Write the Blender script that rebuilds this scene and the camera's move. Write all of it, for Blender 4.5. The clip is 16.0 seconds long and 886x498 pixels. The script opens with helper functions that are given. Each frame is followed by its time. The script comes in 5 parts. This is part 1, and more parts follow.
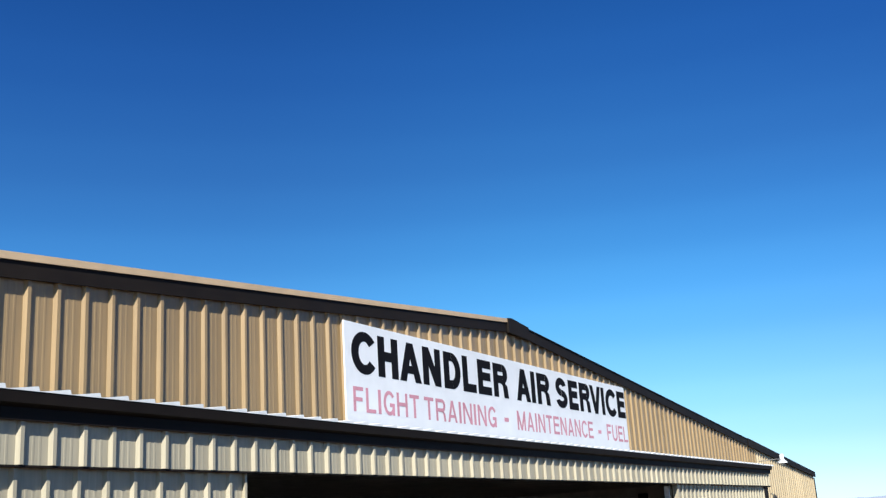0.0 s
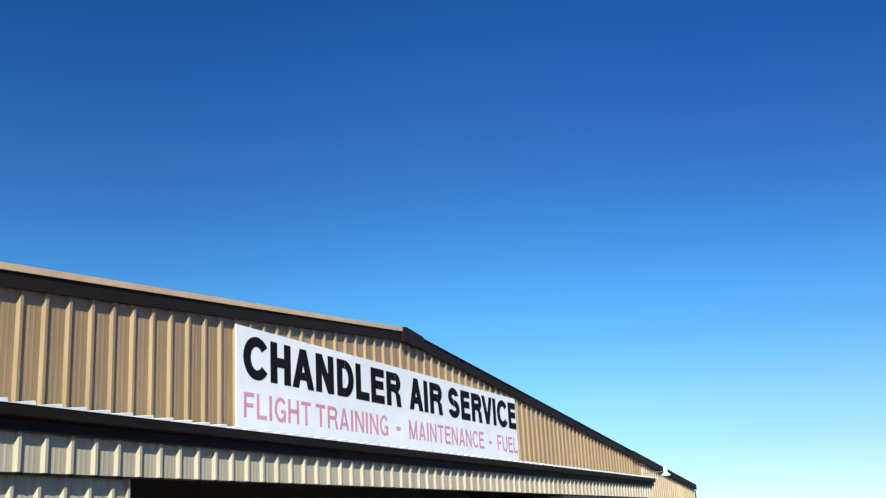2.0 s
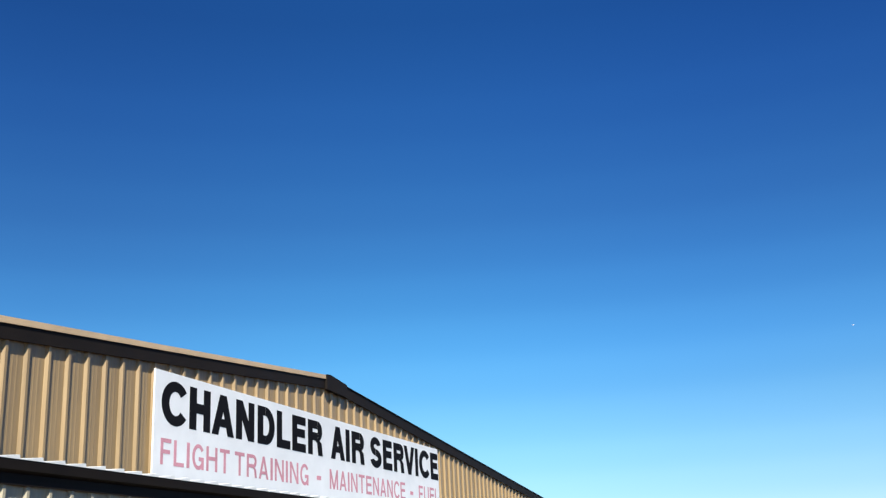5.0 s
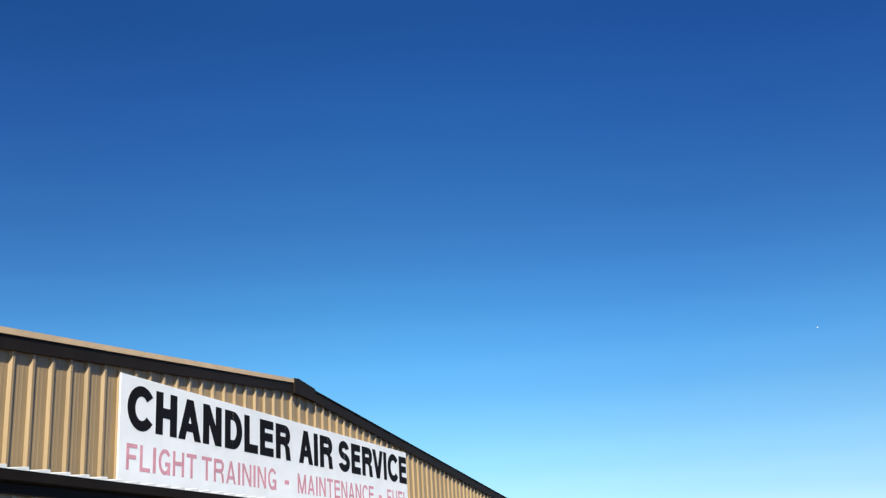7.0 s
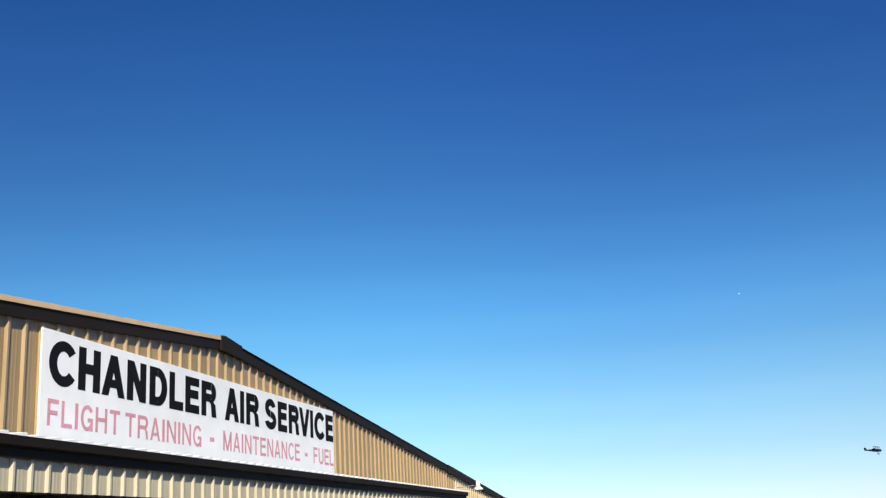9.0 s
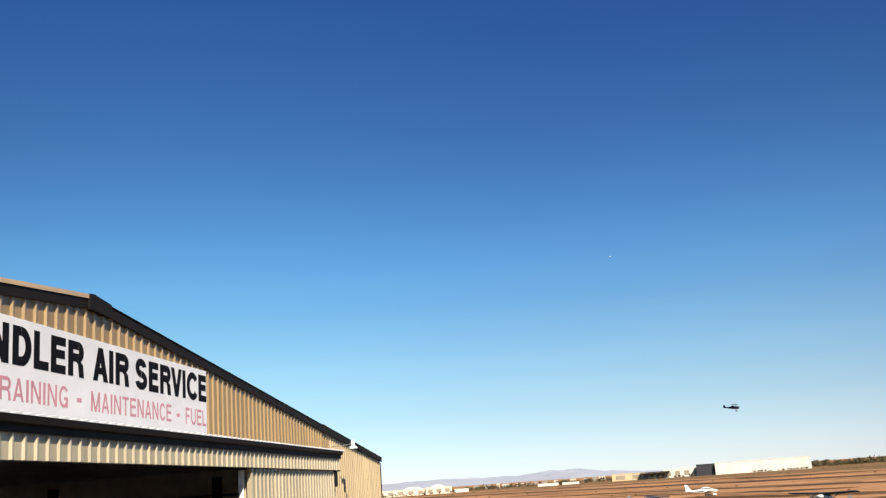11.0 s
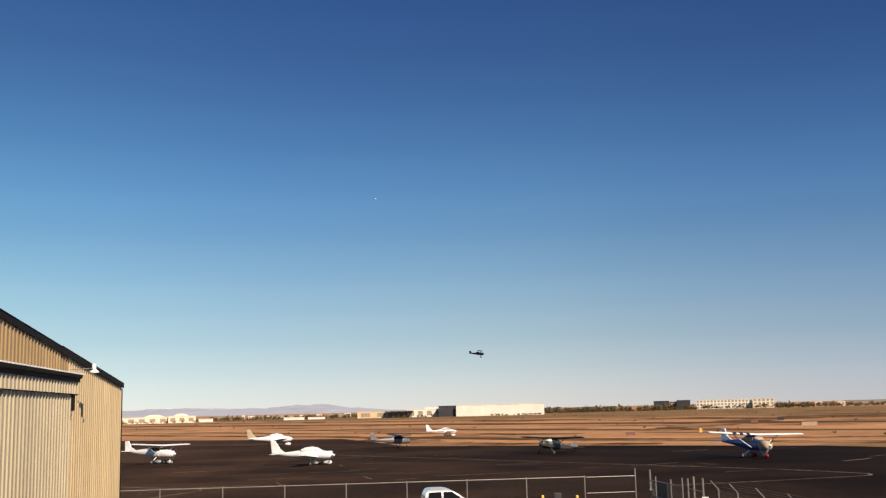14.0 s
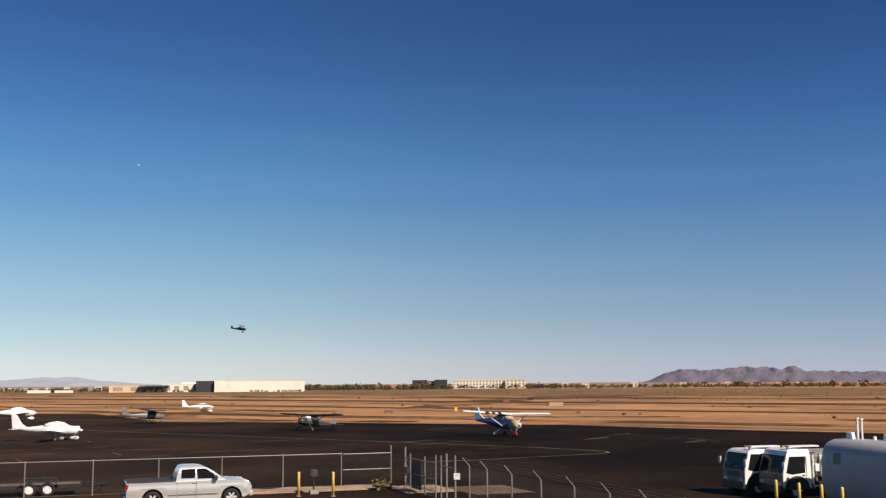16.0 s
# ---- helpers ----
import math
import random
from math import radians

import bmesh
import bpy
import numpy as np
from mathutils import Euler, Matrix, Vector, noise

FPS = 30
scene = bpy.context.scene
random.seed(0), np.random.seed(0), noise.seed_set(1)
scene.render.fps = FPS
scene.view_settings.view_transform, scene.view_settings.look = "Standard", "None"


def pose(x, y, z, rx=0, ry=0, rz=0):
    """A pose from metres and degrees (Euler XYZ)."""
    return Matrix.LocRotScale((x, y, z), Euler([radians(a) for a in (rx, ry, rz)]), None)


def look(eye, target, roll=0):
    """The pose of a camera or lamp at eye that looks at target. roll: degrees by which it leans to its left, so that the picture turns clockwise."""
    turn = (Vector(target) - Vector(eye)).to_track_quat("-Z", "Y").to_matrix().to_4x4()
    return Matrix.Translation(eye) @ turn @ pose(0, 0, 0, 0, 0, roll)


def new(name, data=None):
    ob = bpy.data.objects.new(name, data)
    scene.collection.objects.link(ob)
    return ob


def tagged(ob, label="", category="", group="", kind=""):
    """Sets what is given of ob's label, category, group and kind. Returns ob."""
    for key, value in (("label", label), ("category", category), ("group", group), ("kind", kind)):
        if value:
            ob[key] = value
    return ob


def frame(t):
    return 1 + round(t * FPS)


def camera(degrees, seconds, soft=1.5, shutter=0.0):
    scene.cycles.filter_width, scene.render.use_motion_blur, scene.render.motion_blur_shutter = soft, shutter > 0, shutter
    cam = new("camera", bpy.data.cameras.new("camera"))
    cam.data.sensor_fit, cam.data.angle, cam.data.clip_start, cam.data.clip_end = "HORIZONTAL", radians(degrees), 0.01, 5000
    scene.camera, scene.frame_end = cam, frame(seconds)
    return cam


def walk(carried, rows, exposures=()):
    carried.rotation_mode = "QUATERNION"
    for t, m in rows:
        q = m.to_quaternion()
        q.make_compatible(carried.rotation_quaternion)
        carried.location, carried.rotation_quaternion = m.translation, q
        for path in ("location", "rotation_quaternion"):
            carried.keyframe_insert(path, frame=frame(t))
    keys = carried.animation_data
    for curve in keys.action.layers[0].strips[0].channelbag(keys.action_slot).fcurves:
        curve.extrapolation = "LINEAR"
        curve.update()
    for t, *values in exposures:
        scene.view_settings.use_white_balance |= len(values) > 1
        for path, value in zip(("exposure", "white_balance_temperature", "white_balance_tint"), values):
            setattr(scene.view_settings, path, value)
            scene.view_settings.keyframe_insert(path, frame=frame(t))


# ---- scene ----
# the camera stands on an upper deck and turns after a landing biplane
EYE = 5.8
cam = camera(46.05, 16.0, soft=1.3)
PATH = [
    (0, pose(0, 0, EYE, 105.12, 3.44, -60.75)),
    (0.5, pose(0, 0, EYE, 105.26, 3.25, -61.68)),
    (1, pose(0, 0, EYE, 105.49, 3.54, -63.39)),
    (1.5, pose(0, 0, EYE, 104.67, 3.28, -64.61)),
    (2, pose(0, 0, EYE, 105.25, 3.02, -66.69)),
    (2.5, pose(0, 0, EYE, 105.45, 2.76, -68.10)),
    (3, pose(0, 0, EYE, 107.50, 3.04, -69.16)),
    (3.5, pose(0, 0, EYE, 107.21, 3.24, -70.04)),
    (4, pose(0, 0, EYE, 106.90, 2.72, -70.22)),
    (4.2, pose(0, 0, EYE, 107.31, 2.81, -70.39)),
    (6.3, pose(0, 0, EYE, 107.07, 3.02, -71.95)),
    (6.5, pose(0, 0, EYE, 106.77, 3.19, -72.07)),
    (7, pose(0, 0, EYE, 107.80, 3.25, -72.61)),
    (7.5, pose(0, 0, EYE, 107.18, 2.81, -73.45)),
    (8, pose(0, 0, EYE, 107.64, 2.95, -73.94)),
    (8.5, pose(0, 0, EYE, 106.26, 3.58, -75.17)),
    (8.7, pose(0, 0, EYE, 105.67, 3.35, -75.68)),
    (10.8, pose(0, 0, EYE, 103.95, 4.02, -82.84)),
    (11, pose(0, 0, EYE, 102.81, 3.96, -83.34)),
    (11.5, pose(0, 0, EYE, 102.53, 3.68, -85.55)),
    (12, pose(0, 0, EYE, 102.04, 3.37, -87.51)),
    (12.5, pose(0, 0, EYE, 102.09, 3.62, -90.09)),
    (13, pose(0, 0, EYE, 100.99, 2.92, -92.40)),
    (13.5, pose(0, 0, EYE, 100.38, 2.40, -95.47)),
    (14, pose(0, 0, EYE, 98.73, 1.37, -96.99)),
    (14.5, pose(0, 0, EYE, 98.61, 0.98, -98.08)),
    (15, pose(0, 0, EYE, 97.54, 1.06, -99.17)),
    (15.5, pose(0, 0, EYE, 97.54, 0.87, -104.15)),
    (16, pose(0, 0, EYE, 97.31, 0.38, -109.97)),
]
EXPOSURES = [(0.0, 0.60, 5600, 6), (4.2, 0.58, 5800, 5), (8.7, 0.60, 6120, 6), (11.0, 0.51, 6720, 11), (12.0, 0.43, 7250, 14), (12.6, 0.41, 7600, 18),
             (13.2, 0.32, 7500, 18), (14.0, 0.18, 7350, 17), (14.5, 0.14, 7250, 17), (15.0, 0.03, 6950, 16), (15.5, 0.10, 6800, 14), (16.0, 0.14, 6900, 15)]
walk(cam, PATH, EXPOSURES)

# world: clear desert sky, one sun behind the camera and to its right
SUN_AZ, SUN_EL = 115.0, 40.0      # azimuth counter-clockwise from +y
world = bpy.data.worlds.new("sky")
scene.world = world
world.use_nodes = True
wn = world.node_tree.nodes
sky = wn.new("ShaderNodeTexSky")
sky.sky_type = "NISHITA"
sky.sun_disc = False
sky.sun_elevation = radians(SUN_EL)
sky.sun_rotation = radians(-SUN_AZ)
sky.altitude = 1200
sky.air_density = 1.0
sky.dust_density = 0.15
sky.ozone_density = 1.6
links = world.node_tree.links
air = wn.new("ShaderNodeTexCoord")       # dry desert air: pale haze at the horizon, deep blue overhead
height = wn.new("ShaderNodeSeparateXYZ")
ramp = wn.new("ShaderNodeValToRGB")
ramp.color_ramp.interpolation = "CARDINAL"
STOPS = [(0.0, (0.480, 0.530, 0.552)), (0.03, (0.3812, 0.4897, 0.5505)), (0.06, (0.2761, 0.418, 0.514)),
         (0.09, (0.2071, 0.3645, 0.4949)), (0.12, (0.1516, 0.3119, 0.4744)), (0.16, (0.0955, 0.2433, 0.4326)),
         (0.2, (0.0634, 0.1966, 0.404)), (0.24, (0.0416, 0.1475, 0.3413)), (0.28, (0.0284, 0.1096, 0.2847)),
         (0.32, (0.0203, 0.0818, 0.2373)), (0.36, (0.015, 0.0653, 0.2091)), (0.4, (0.0109, 0.0523, 0.1868)),
         (0.44, (0.0083, 0.0434, 0.1678)), (0.5, (0.0053, 0.0324, 0.1364)), (1.0, (0.0048, 0.0293, 0.125))]
ramp.color_ramp.elements.remove(ramp.color_ramp.elements[1])
for k, (p, c) in enumerate(STOPS):
    el = ramp.color_ramp.elements[0] if k == 0 else ramp.color_ramp.elements.new(p)
    el.position, el.color = p, (*c, 1)
scatter = wn.new("ShaderNodeMix")
scatter.data_type, scatter.blend_type = "RGBA", "MULTIPLY"
scatter.inputs["Factor"].default_value = 1.0
scatter.inputs["B"].default_value = (0.075, 0.08, 0.095, 1)
clear = wn.new("ShaderNodeMix")
clear.data_type = "RGBA"
clear.inputs["Factor"].default_value = 0.94
links.new(air.outputs["Generated"], height.inputs[0])
links.new(height.outputs["Z"], ramp.inputs["Fac"])
links.new(sky.outputs[0], scatter.inputs["A"])
links.new(scatter.outputs["Result"], clear.inputs["A"])
links.new(ramp.outputs["Color"], clear.inputs["B"])
# the blue deepens as the view turns square to the sun
side = wn.new("ShaderNodeVectorMath")
side.operation = "DOT_PRODUCT"
side.inputs[1].default_value = (0.643, -0.766, 0.0)
turn = wn.new("ShaderNodeValToRGB")
turn.color_ramp.interpolation = "CARDINAL"
turn.color_ramp.elements.remove(turn.color_ramp.elements[1])
for k, (p, c) in enumerate([(0.0, (0.831, 0.831, 0.777)), (0.30, (0.911, 0.951, 0.862)), (0.55, (0.824, 0.853, 0.830)),
                            (0.80, (0.700, 0.700, 0.700)), (1.0, (0.496, 0.516, 0.586))]):
    el = turn.color_ramp.elements[0] if k == 0 else turn.color_ramp.elements.new(p)
    el.position, el.color = p, (*c, 1)
tint = wn.new("ShaderNodeVectorMath")
tint.operation = "MULTIPLY"
double = wn.new("ShaderNodeVectorMath")
double.operation = "SCALE"
double.inputs["Scale"].default_value = 1.6
links.new(air.outputs["Generated"], side.inputs[0])
links.new(side.outputs["Value"], turn.inputs["Fac"])
links.new(turn.outputs["Color"], tint.inputs[0])
links.new(clear.outputs["Result"], tint.inputs[1])
links.new(tint.outputs[0], double.inputs[0])
links.new(double.outputs[0], wn["Background"].inputs[0])
wn["Background"].inputs[1].default_value = 1.0

sun = new("sun", bpy.data.lights.new("sun", "SUN"))
sun.data.energy = 5.6
sun.data.angle = radians(0.53)
sun.data.color = (1.0, 0.915, 0.79)
a, e = radians(SUN_AZ), radians(SUN_EL)
sun_way = Vector((-math.sin(a) * math.cos(e), math.cos(a) * math.cos(e), math.sin(e)))
sun.matrix_world = look(sun_way * 100, (0, 0, 0))


# ---- materials ----
def material(name, color, rough=0.6, metal=0.0, vary=0.15, fine=8.0, coarse=0.6, bump=0.0, stretch=(1, 1, 1),
             second=None, each=0.0, coat=0.0, blend=(0.42, 0.62), gloss=0.5):
    """Principled surface with grain and larger stains; second: colour of the stains; each: change from piece to piece."""
    m = bpy.data.materials.new(name)
    m.use_nodes = True
    nt = m.node_tree
    p = nt.nodes["Principled BSDF"]
    p.inputs["Roughness"].default_value = rough
    p.inputs["Metallic"].default_value = metal
    p.inputs["Coat Weight"].default_value = coat
    p.inputs["Specular IOR Level"].default_value = gloss
    co = nt.nodes.new("ShaderNodeTexCoord")
    mp = nt.nodes.new("ShaderNodeMapping")
    mp.inputs["Scale"].default_value = stretch
    nt.links.new(co.outputs["Object"], mp.inputs["Vector"])
    n1 = nt.nodes.new("ShaderNodeTexNoise")
    n1.inputs["Scale"].default_value = fine
    n1.inputs["Detail"].default_value = 5
    n2 = nt.nodes.new("ShaderNodeTexNoise")
    n2.inputs["Scale"].default_value = coarse
    n2.inputs["Detail"].default_value = 6
    n2.inputs["Roughness"].default_value = 0.6
    for n in (n1, n2):
        nt.links.new(mp.outputs[0], n.inputs["Vector"])
    stain = nt.nodes.new("ShaderNodeMapRange")
    stain.inputs["From Min"].default_value, stain.inputs["From Max"].default_value = blend
    nt.links.new(n2.outputs["Fac"], stain.inputs["Value"])
    mix = nt.nodes.new("ShaderNodeMix")
    mix.data_type = "RGBA"
    other = second or tuple(c * (1 - vary) for c in color)
    mix.inputs["A"].default_value = (*color, 1)
    mix.inputs["B"].default_value = (*other, 1)
    nt.links.new(stain.outputs[0], mix.inputs["Factor"])
    grain = nt.nodes.new("ShaderNodeMapRange")
    grain.inputs["From Min"].default_value, grain.inputs["From Max"].default_value = 0.3, 0.7
    grain.inputs["To Min"].default_value, grain.inputs["To Max"].default_value = 1 - vary, 1 + vary * 0.6
    nt.links.new(n1.outputs["Fac"], grain.inputs["Value"])
    value = grain.outputs[0]
    if each:
        info = nt.nodes.new("ShaderNodeObjectInfo")
        rnd = nt.nodes.new("ShaderNodeMapRange")
        rnd.inputs["To Min"].default_value, rnd.inputs["To Max"].default_value = 1 - each, 1 + each
        nt.links.new(info.outputs["Random"], rnd.inputs["Value"])
        mul = nt.nodes.new("ShaderNodeMath")
        mul.operation = "MULTIPLY"
        nt.links.new(value, mul.inputs[0])
        nt.links.new(rnd.outputs[0], mul.inputs[1])
        value = mul.outputs[0]
    hsv = nt.nodes.new("ShaderNodeHueSaturation")
    nt.links.new(mix.outputs["Result"], hsv.inputs["Color"])
    nt.links.new(value, hsv.inputs["Value"])
    nt.links.new(hsv.outputs[0], p.inputs["Base Color"])
    rr = nt.nodes.new("ShaderNodeMapRange")
    rr.inputs["To Min"].default_value, rr.inputs["To Max"].default_value = max(0.03, rough - 0.12), min(1, rough + 0.12)
    nt.links.new(n1.outputs["Fac"], rr.inputs["Value"])
    nt.links.new(rr.outputs[0], p.inputs["Roughness"])
    if bump:
        b = nt.nodes.new("ShaderNodeBump")
        b.inputs["Strength"].default_value = 0.6
        b.inputs["Distance"].default_value = bump
        nt.links.new(n1.outputs["Fac"], b.inputs["Height"])
        nt.links.new(b.outputs[0], p.inputs["Normal"])
    return m


GOLD = material("gold_painted_steel", (0.345, 0.230, 0.105), 0.36, vary=0.12, fine=5, coarse=0.5, stretch=(6, 6, 0.25), each=0.07, gloss=0.65)
STONE = material("stone_painted_steel", (0.49, 0.42, 0.285), 0.38, vary=0.12, fine=5, coarse=0.5, stretch=(6, 6, 0.25), each=0.07, gloss=0.65)
SANDWALL = material("sand_painted_steel", (0.53, 0.41, 0.24), 0.38, vary=0.12, fine=5, coarse=0.5, stretch=(6, 6, 0.25), each=0.07, gloss=0.65)
BROWN = material("dark_brown_trim", (0.016, 0.0115, 0.009), 0.65, vary=0.2, fine=4, coarse=0.6, gloss=0.15)
TANTRIM = material("tan_trim", (0.64, 0.45, 0.26), 0.45, vary=0.1, fine=4, coarse=0.6)
FLASH = material("white_flashing", (0.87, 0.86, 0.83), 0.45, vary=0.1, fine=6)
SIGNWHITE = material("sign_white", (0.88, 0.87, 0.87), 0.5, vary=0.05, fine=3, coarse=0.5)
INK = material("sign_black", (0.008, 0.008, 0.011), 0.85, vary=0.2, gloss=0.1)
REDINK = material("sign_faded_red", (0.66, 0.31, 0.37), 0.7, vary=0.12, gloss=0.2)
INNER = material("hangar_lining", (0.58, 0.52, 0.46), 0.7, vary=0.2, fine=2, coarse=0.2)
DIRT = material("desert_field", (0.455, 0.235, 0.110), 0.95, vary=0.25, fine=0.35, coarse=0.02, second=(0.305, 0.166, 0.083), stretch=(1, 1, 1), gloss=0.05)
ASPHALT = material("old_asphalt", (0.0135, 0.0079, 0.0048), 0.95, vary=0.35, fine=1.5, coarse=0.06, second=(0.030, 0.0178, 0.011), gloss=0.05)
nt = ASPHALT.node_tree      # asphalt tone graded along y: lighter and browner towards the hangar
tc, xyz, y_ramp = nt.nodes.new("ShaderNodeTexCoord"), nt.nodes.new("ShaderNodeSeparateXYZ"), nt.nodes.new("ShaderNodeMapRange")
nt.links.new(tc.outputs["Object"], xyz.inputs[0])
nt.links.new(xyz.outputs["Y"], y_ramp.inputs["Value"])
y_ramp.inputs["From Min"].default_value, y_ramp.inputs["From Max"].default_value = -42, 12
toned = nt.nodes.new("ShaderNodeMix")
toned.data_type, toned.blend_type = "RGBA", "MULTIPLY"
toned.inputs["Factor"].default_value = 1.0
y_tone = nt.nodes.new("ShaderNodeMix")
y_tone.data_type = "RGBA"
y_tone.inputs["A"].default_value, y_tone.inputs["B"].default_value = (0.55, 0.54, 0.53, 1), (2.1, 1.98, 1.75, 1)
nt.links.new(y_ramp.outputs[0], y_tone.inputs["Factor"])
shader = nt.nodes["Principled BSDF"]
nt.links.new(shader.inputs["Base Color"].links[0].from_socket, toned.inputs["A"])
nt.links.new(y_tone.outputs["Result"], toned.inputs["B"])
nt.links.new(toned.outputs["Result"], shader.inputs["Base Color"])
ROAD = material("runway_asphalt", (0.100, 0.056, 0.031), 0.9, vary=0.2, fine=0.5, coarse=0.02, gloss=0.05)
SCRUB = material("dark_scrub_strip", (0.095, 0.053, 0.025), 0.95, vary=0.35, fine=0.4, coarse=0.035, second=(0.30, 0.165, 0.08), blend=(0.50, 0.60), gloss=0.05)
OLIVE = material("olive_grass_strip", (0.185, 0.118, 0.056), 0.95, vary=0.3, fine=0.5, coarse=0.04, second=(0.26, 0.150, 0.074), blend=(0.47, 0.6), gloss=0.05)
PAINTLINE = material("worn_line_paint", (0.36, 0.30, 0.22), 0.8, vary=0.3, fine=2, coarse=0.3, second=(0.15, 0.12, 0.09), gloss=0.05)
PAD = material("dusty_hardstanding", (0.165, 0.108, 0.072), 0.95, vary=0.3, fine=3, coarse=0.4, bump=0.01, gloss=0.05)
GRAVEL = material("tan_gravel", (0.40, 0.275, 0.185), 0.95, vary=0.25, fine=6, coarse=0.4, bump=0.02, gloss=0.05)
LEAF = material("tree_leaf", (0.078, 0.070, 0.036), 0.8, vary=0.35, fine=0.8, coarse=0.05, second=(0.13, 0.098, 0.055), gloss=0.05)
# both mountain colours have the bluish tint of distance haze mixed in
ROCK = material("haze_tinted_rock", (0.165, 0.150, 0.185), 0.95, vary=0.10, fine=0.02, coarse=0.004, gloss=0.05)
HAZEROCK = material("haze_tinted_mountain", (0.365, 0.395, 0.455), 1.0, vary=0.06, fine=0.01, coarse=0.002, gloss=0.05)
CREAM = material("cream_wall", (0.77, 0.685, 0.52), 0.8, vary=0.1, fine=0.2, coarse=0.03)
TANWALL = material("tan_wall", (0.64, 0.48, 0.29), 0.8, vary=0.1, fine=0.2, coarse=0.03)
WHITEWALL = material("white_wall", (0.75, 0.71, 0.61), 0.8, vary=0.08, fine=0.2, coarse=0.03)
DARKWALL = material("dark_wall", (0.035, 0.035, 0.042), 0.5, vary=0.2, fine=0.2, coarse=0.03)
REDWALL = material("red_brown_wall", (0.22, 0.10, 0.08), 0.8, vary=0.15, fine=0.2)
WINDOW = material("dark_window", (0.36, 0.30, 0.23), 0.3, vary=0.2)
WHITE = material("white_aircraft_paint", (0.80, 0.79, 0.76), 0.28, vary=0.05, fine=2, coarse=0.5, coat=0.3)
GREY = material("grey_aircraft_paint", (0.17, 0.165, 0.165), 0.4, vary=0.15, fine=2, coarse=0.6)
CAMO = material("olive_grey_paint", (0.13, 0.125, 0.11), 0.5, vary=0.3, fine=1.2, coarse=0.9, second=(0.05, 0.05, 0.045), blend=(0.5, 0.54))
WIRE = material("dull_fence_wire", (0.10, 0.09, 0.08), 0.6, 0.2, vary=0.2)
DGREY = material("dark_grey_paint", (0.045, 0.045, 0.047), 0.45, vary=0.2, fine=2)
BLUE = material("blue_paint", (0.022, 0.07, 0.27), 0.3, vary=0.1, coat=0.3)
NAVY = material("navy_paint", (0.008, 0.011, 0.034), 0.4, vary=0.1, gloss=0.2)
RED = material("red_paint", (0.50, 0.03, 0.03), 0.35, vary=0.1)
COVER = material("beige_canvas", (0.46, 0.36, 0.25), 0.9, vary=0.2, fine=4)
GLASS = material("tinted_window", (0.012, 0.013, 0.016), 0.06, vary=0.1, gloss=0.14)
RUBBER = material("rubber", (0.018, 0.017, 0.017), 0.85, vary=0.2)
CHROME = material("bright_metal", (0.62, 0.62, 0.62), 0.25, 0.9, vary=0.1)
ALLOY = material("alloy_rim", (0.72, 0.71, 0.69), 0.3, 0.2, vary=0.1)
GALV = material("galvanised_steel", (0.27, 0.25, 0.23), 0.5, 0.3, vary=0.2, fine=6)
SILVER = material("silver_car_paint", (0.86, 0.83, 0.785), 0.22, 0.6, vary=0.02, fine=0.4, coat=0.4)
YELLOW = material("yellow_bollard_paint", (0.80, 0.53, 0.11), 0.5, vary=0.15, fine=6)
BLACKSTEEL = material("black_steel", (0.03, 0.028, 0.026), 0.5, vary=0.25, fine=4)
DECK = material("weathered_deck_wood", (0.20, 0.14, 0.09), 0.85, vary=0.3, fine=3, stretch=(8, 1, 1))
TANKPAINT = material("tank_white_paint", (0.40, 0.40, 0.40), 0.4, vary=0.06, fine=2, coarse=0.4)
GREENMARK = material("green_mark", (0.10, 0.24, 0.12), 0.5)
BLUEMARK = material("blue_mark", (0.40, 0.43, 0.52), 0.5)
TAIL = material("tail_lamp_red", (0.36, 0.015, 0.015), 0.25)
LAMPGLASS = material("lamp_glass", (0.75, 0.75, 0.72), 0.1)
CONCRETE = material("concrete", (0.36, 0.32, 0.27), 0.9, vary=0.2, fine=2)


# ---- mesh tools ----
def part(name, bm, mat, parent=None, label="", smooth=False):
    """Links a bmesh as one mesh object, under a thing or a part."""
    bmesh.ops.recalc_face_normals(bm, faces=bm.faces[:])
    me = bpy.data.meshes.new(name)
    bm.to_mesh(me)
    bm.free()
    me.materials.append(mat)
    if smooth:
        me.polygons.foreach_set("use_smooth", [True] * len(me.polygons))
    ob = new(name, me)
    if parent:
        ob.parent = parent
    if label:
        ob["label"] = label
    return ob


def thing(name, m, label, category, group="", kind=""):
    ob = new(name)
    ob.matrix_world = m
    return tagged(ob, label, category, group, kind)


def box(bm, x0, x1, y0, y1, z0, z1, bevel=0.0):
    r = bmesh.ops.create_cube(bm, size=1)
    vs = r["verts"]
    for v in vs:
        v.co = Vector((x0 + (v.co.x + 0.5) * (x1 - x0), y0 + (v.co.y + 0.5) * (y1 - y0), z0 + (v.co.z + 0.5) * (z1 - z0)))
    if bevel:
        es = {ed for v in vs for ed in v.link_edges}
        bmesh.ops.bevel(bm, geom=list(es), offset=bevel, segments=2, affect="EDGES", profile=0.6)
    return bm


def boxed(*c, bevel=0.0):
    return box(bmesh.new(), *c, bevel=bevel)


def tube(bm, p0, p1, r0, r1=None, seg=10):
    p0, p1 = Vector(p0), Vector(p1)
    r1 = r0 if r1 is None else r1
    q = (p1 - p0).to_track_quat("Z", "Y").to_matrix().to_4x4()
    m = Matrix.Translation((p0 + p1) / 2) @ q
    bmesh.ops.create_cone(bm, cap_ends=True, segments=seg, radius1=max(r0, 1e-4), radius2=max(r1, 1e-4), depth=(p1 - p0).length, matrix=m)
    return bm


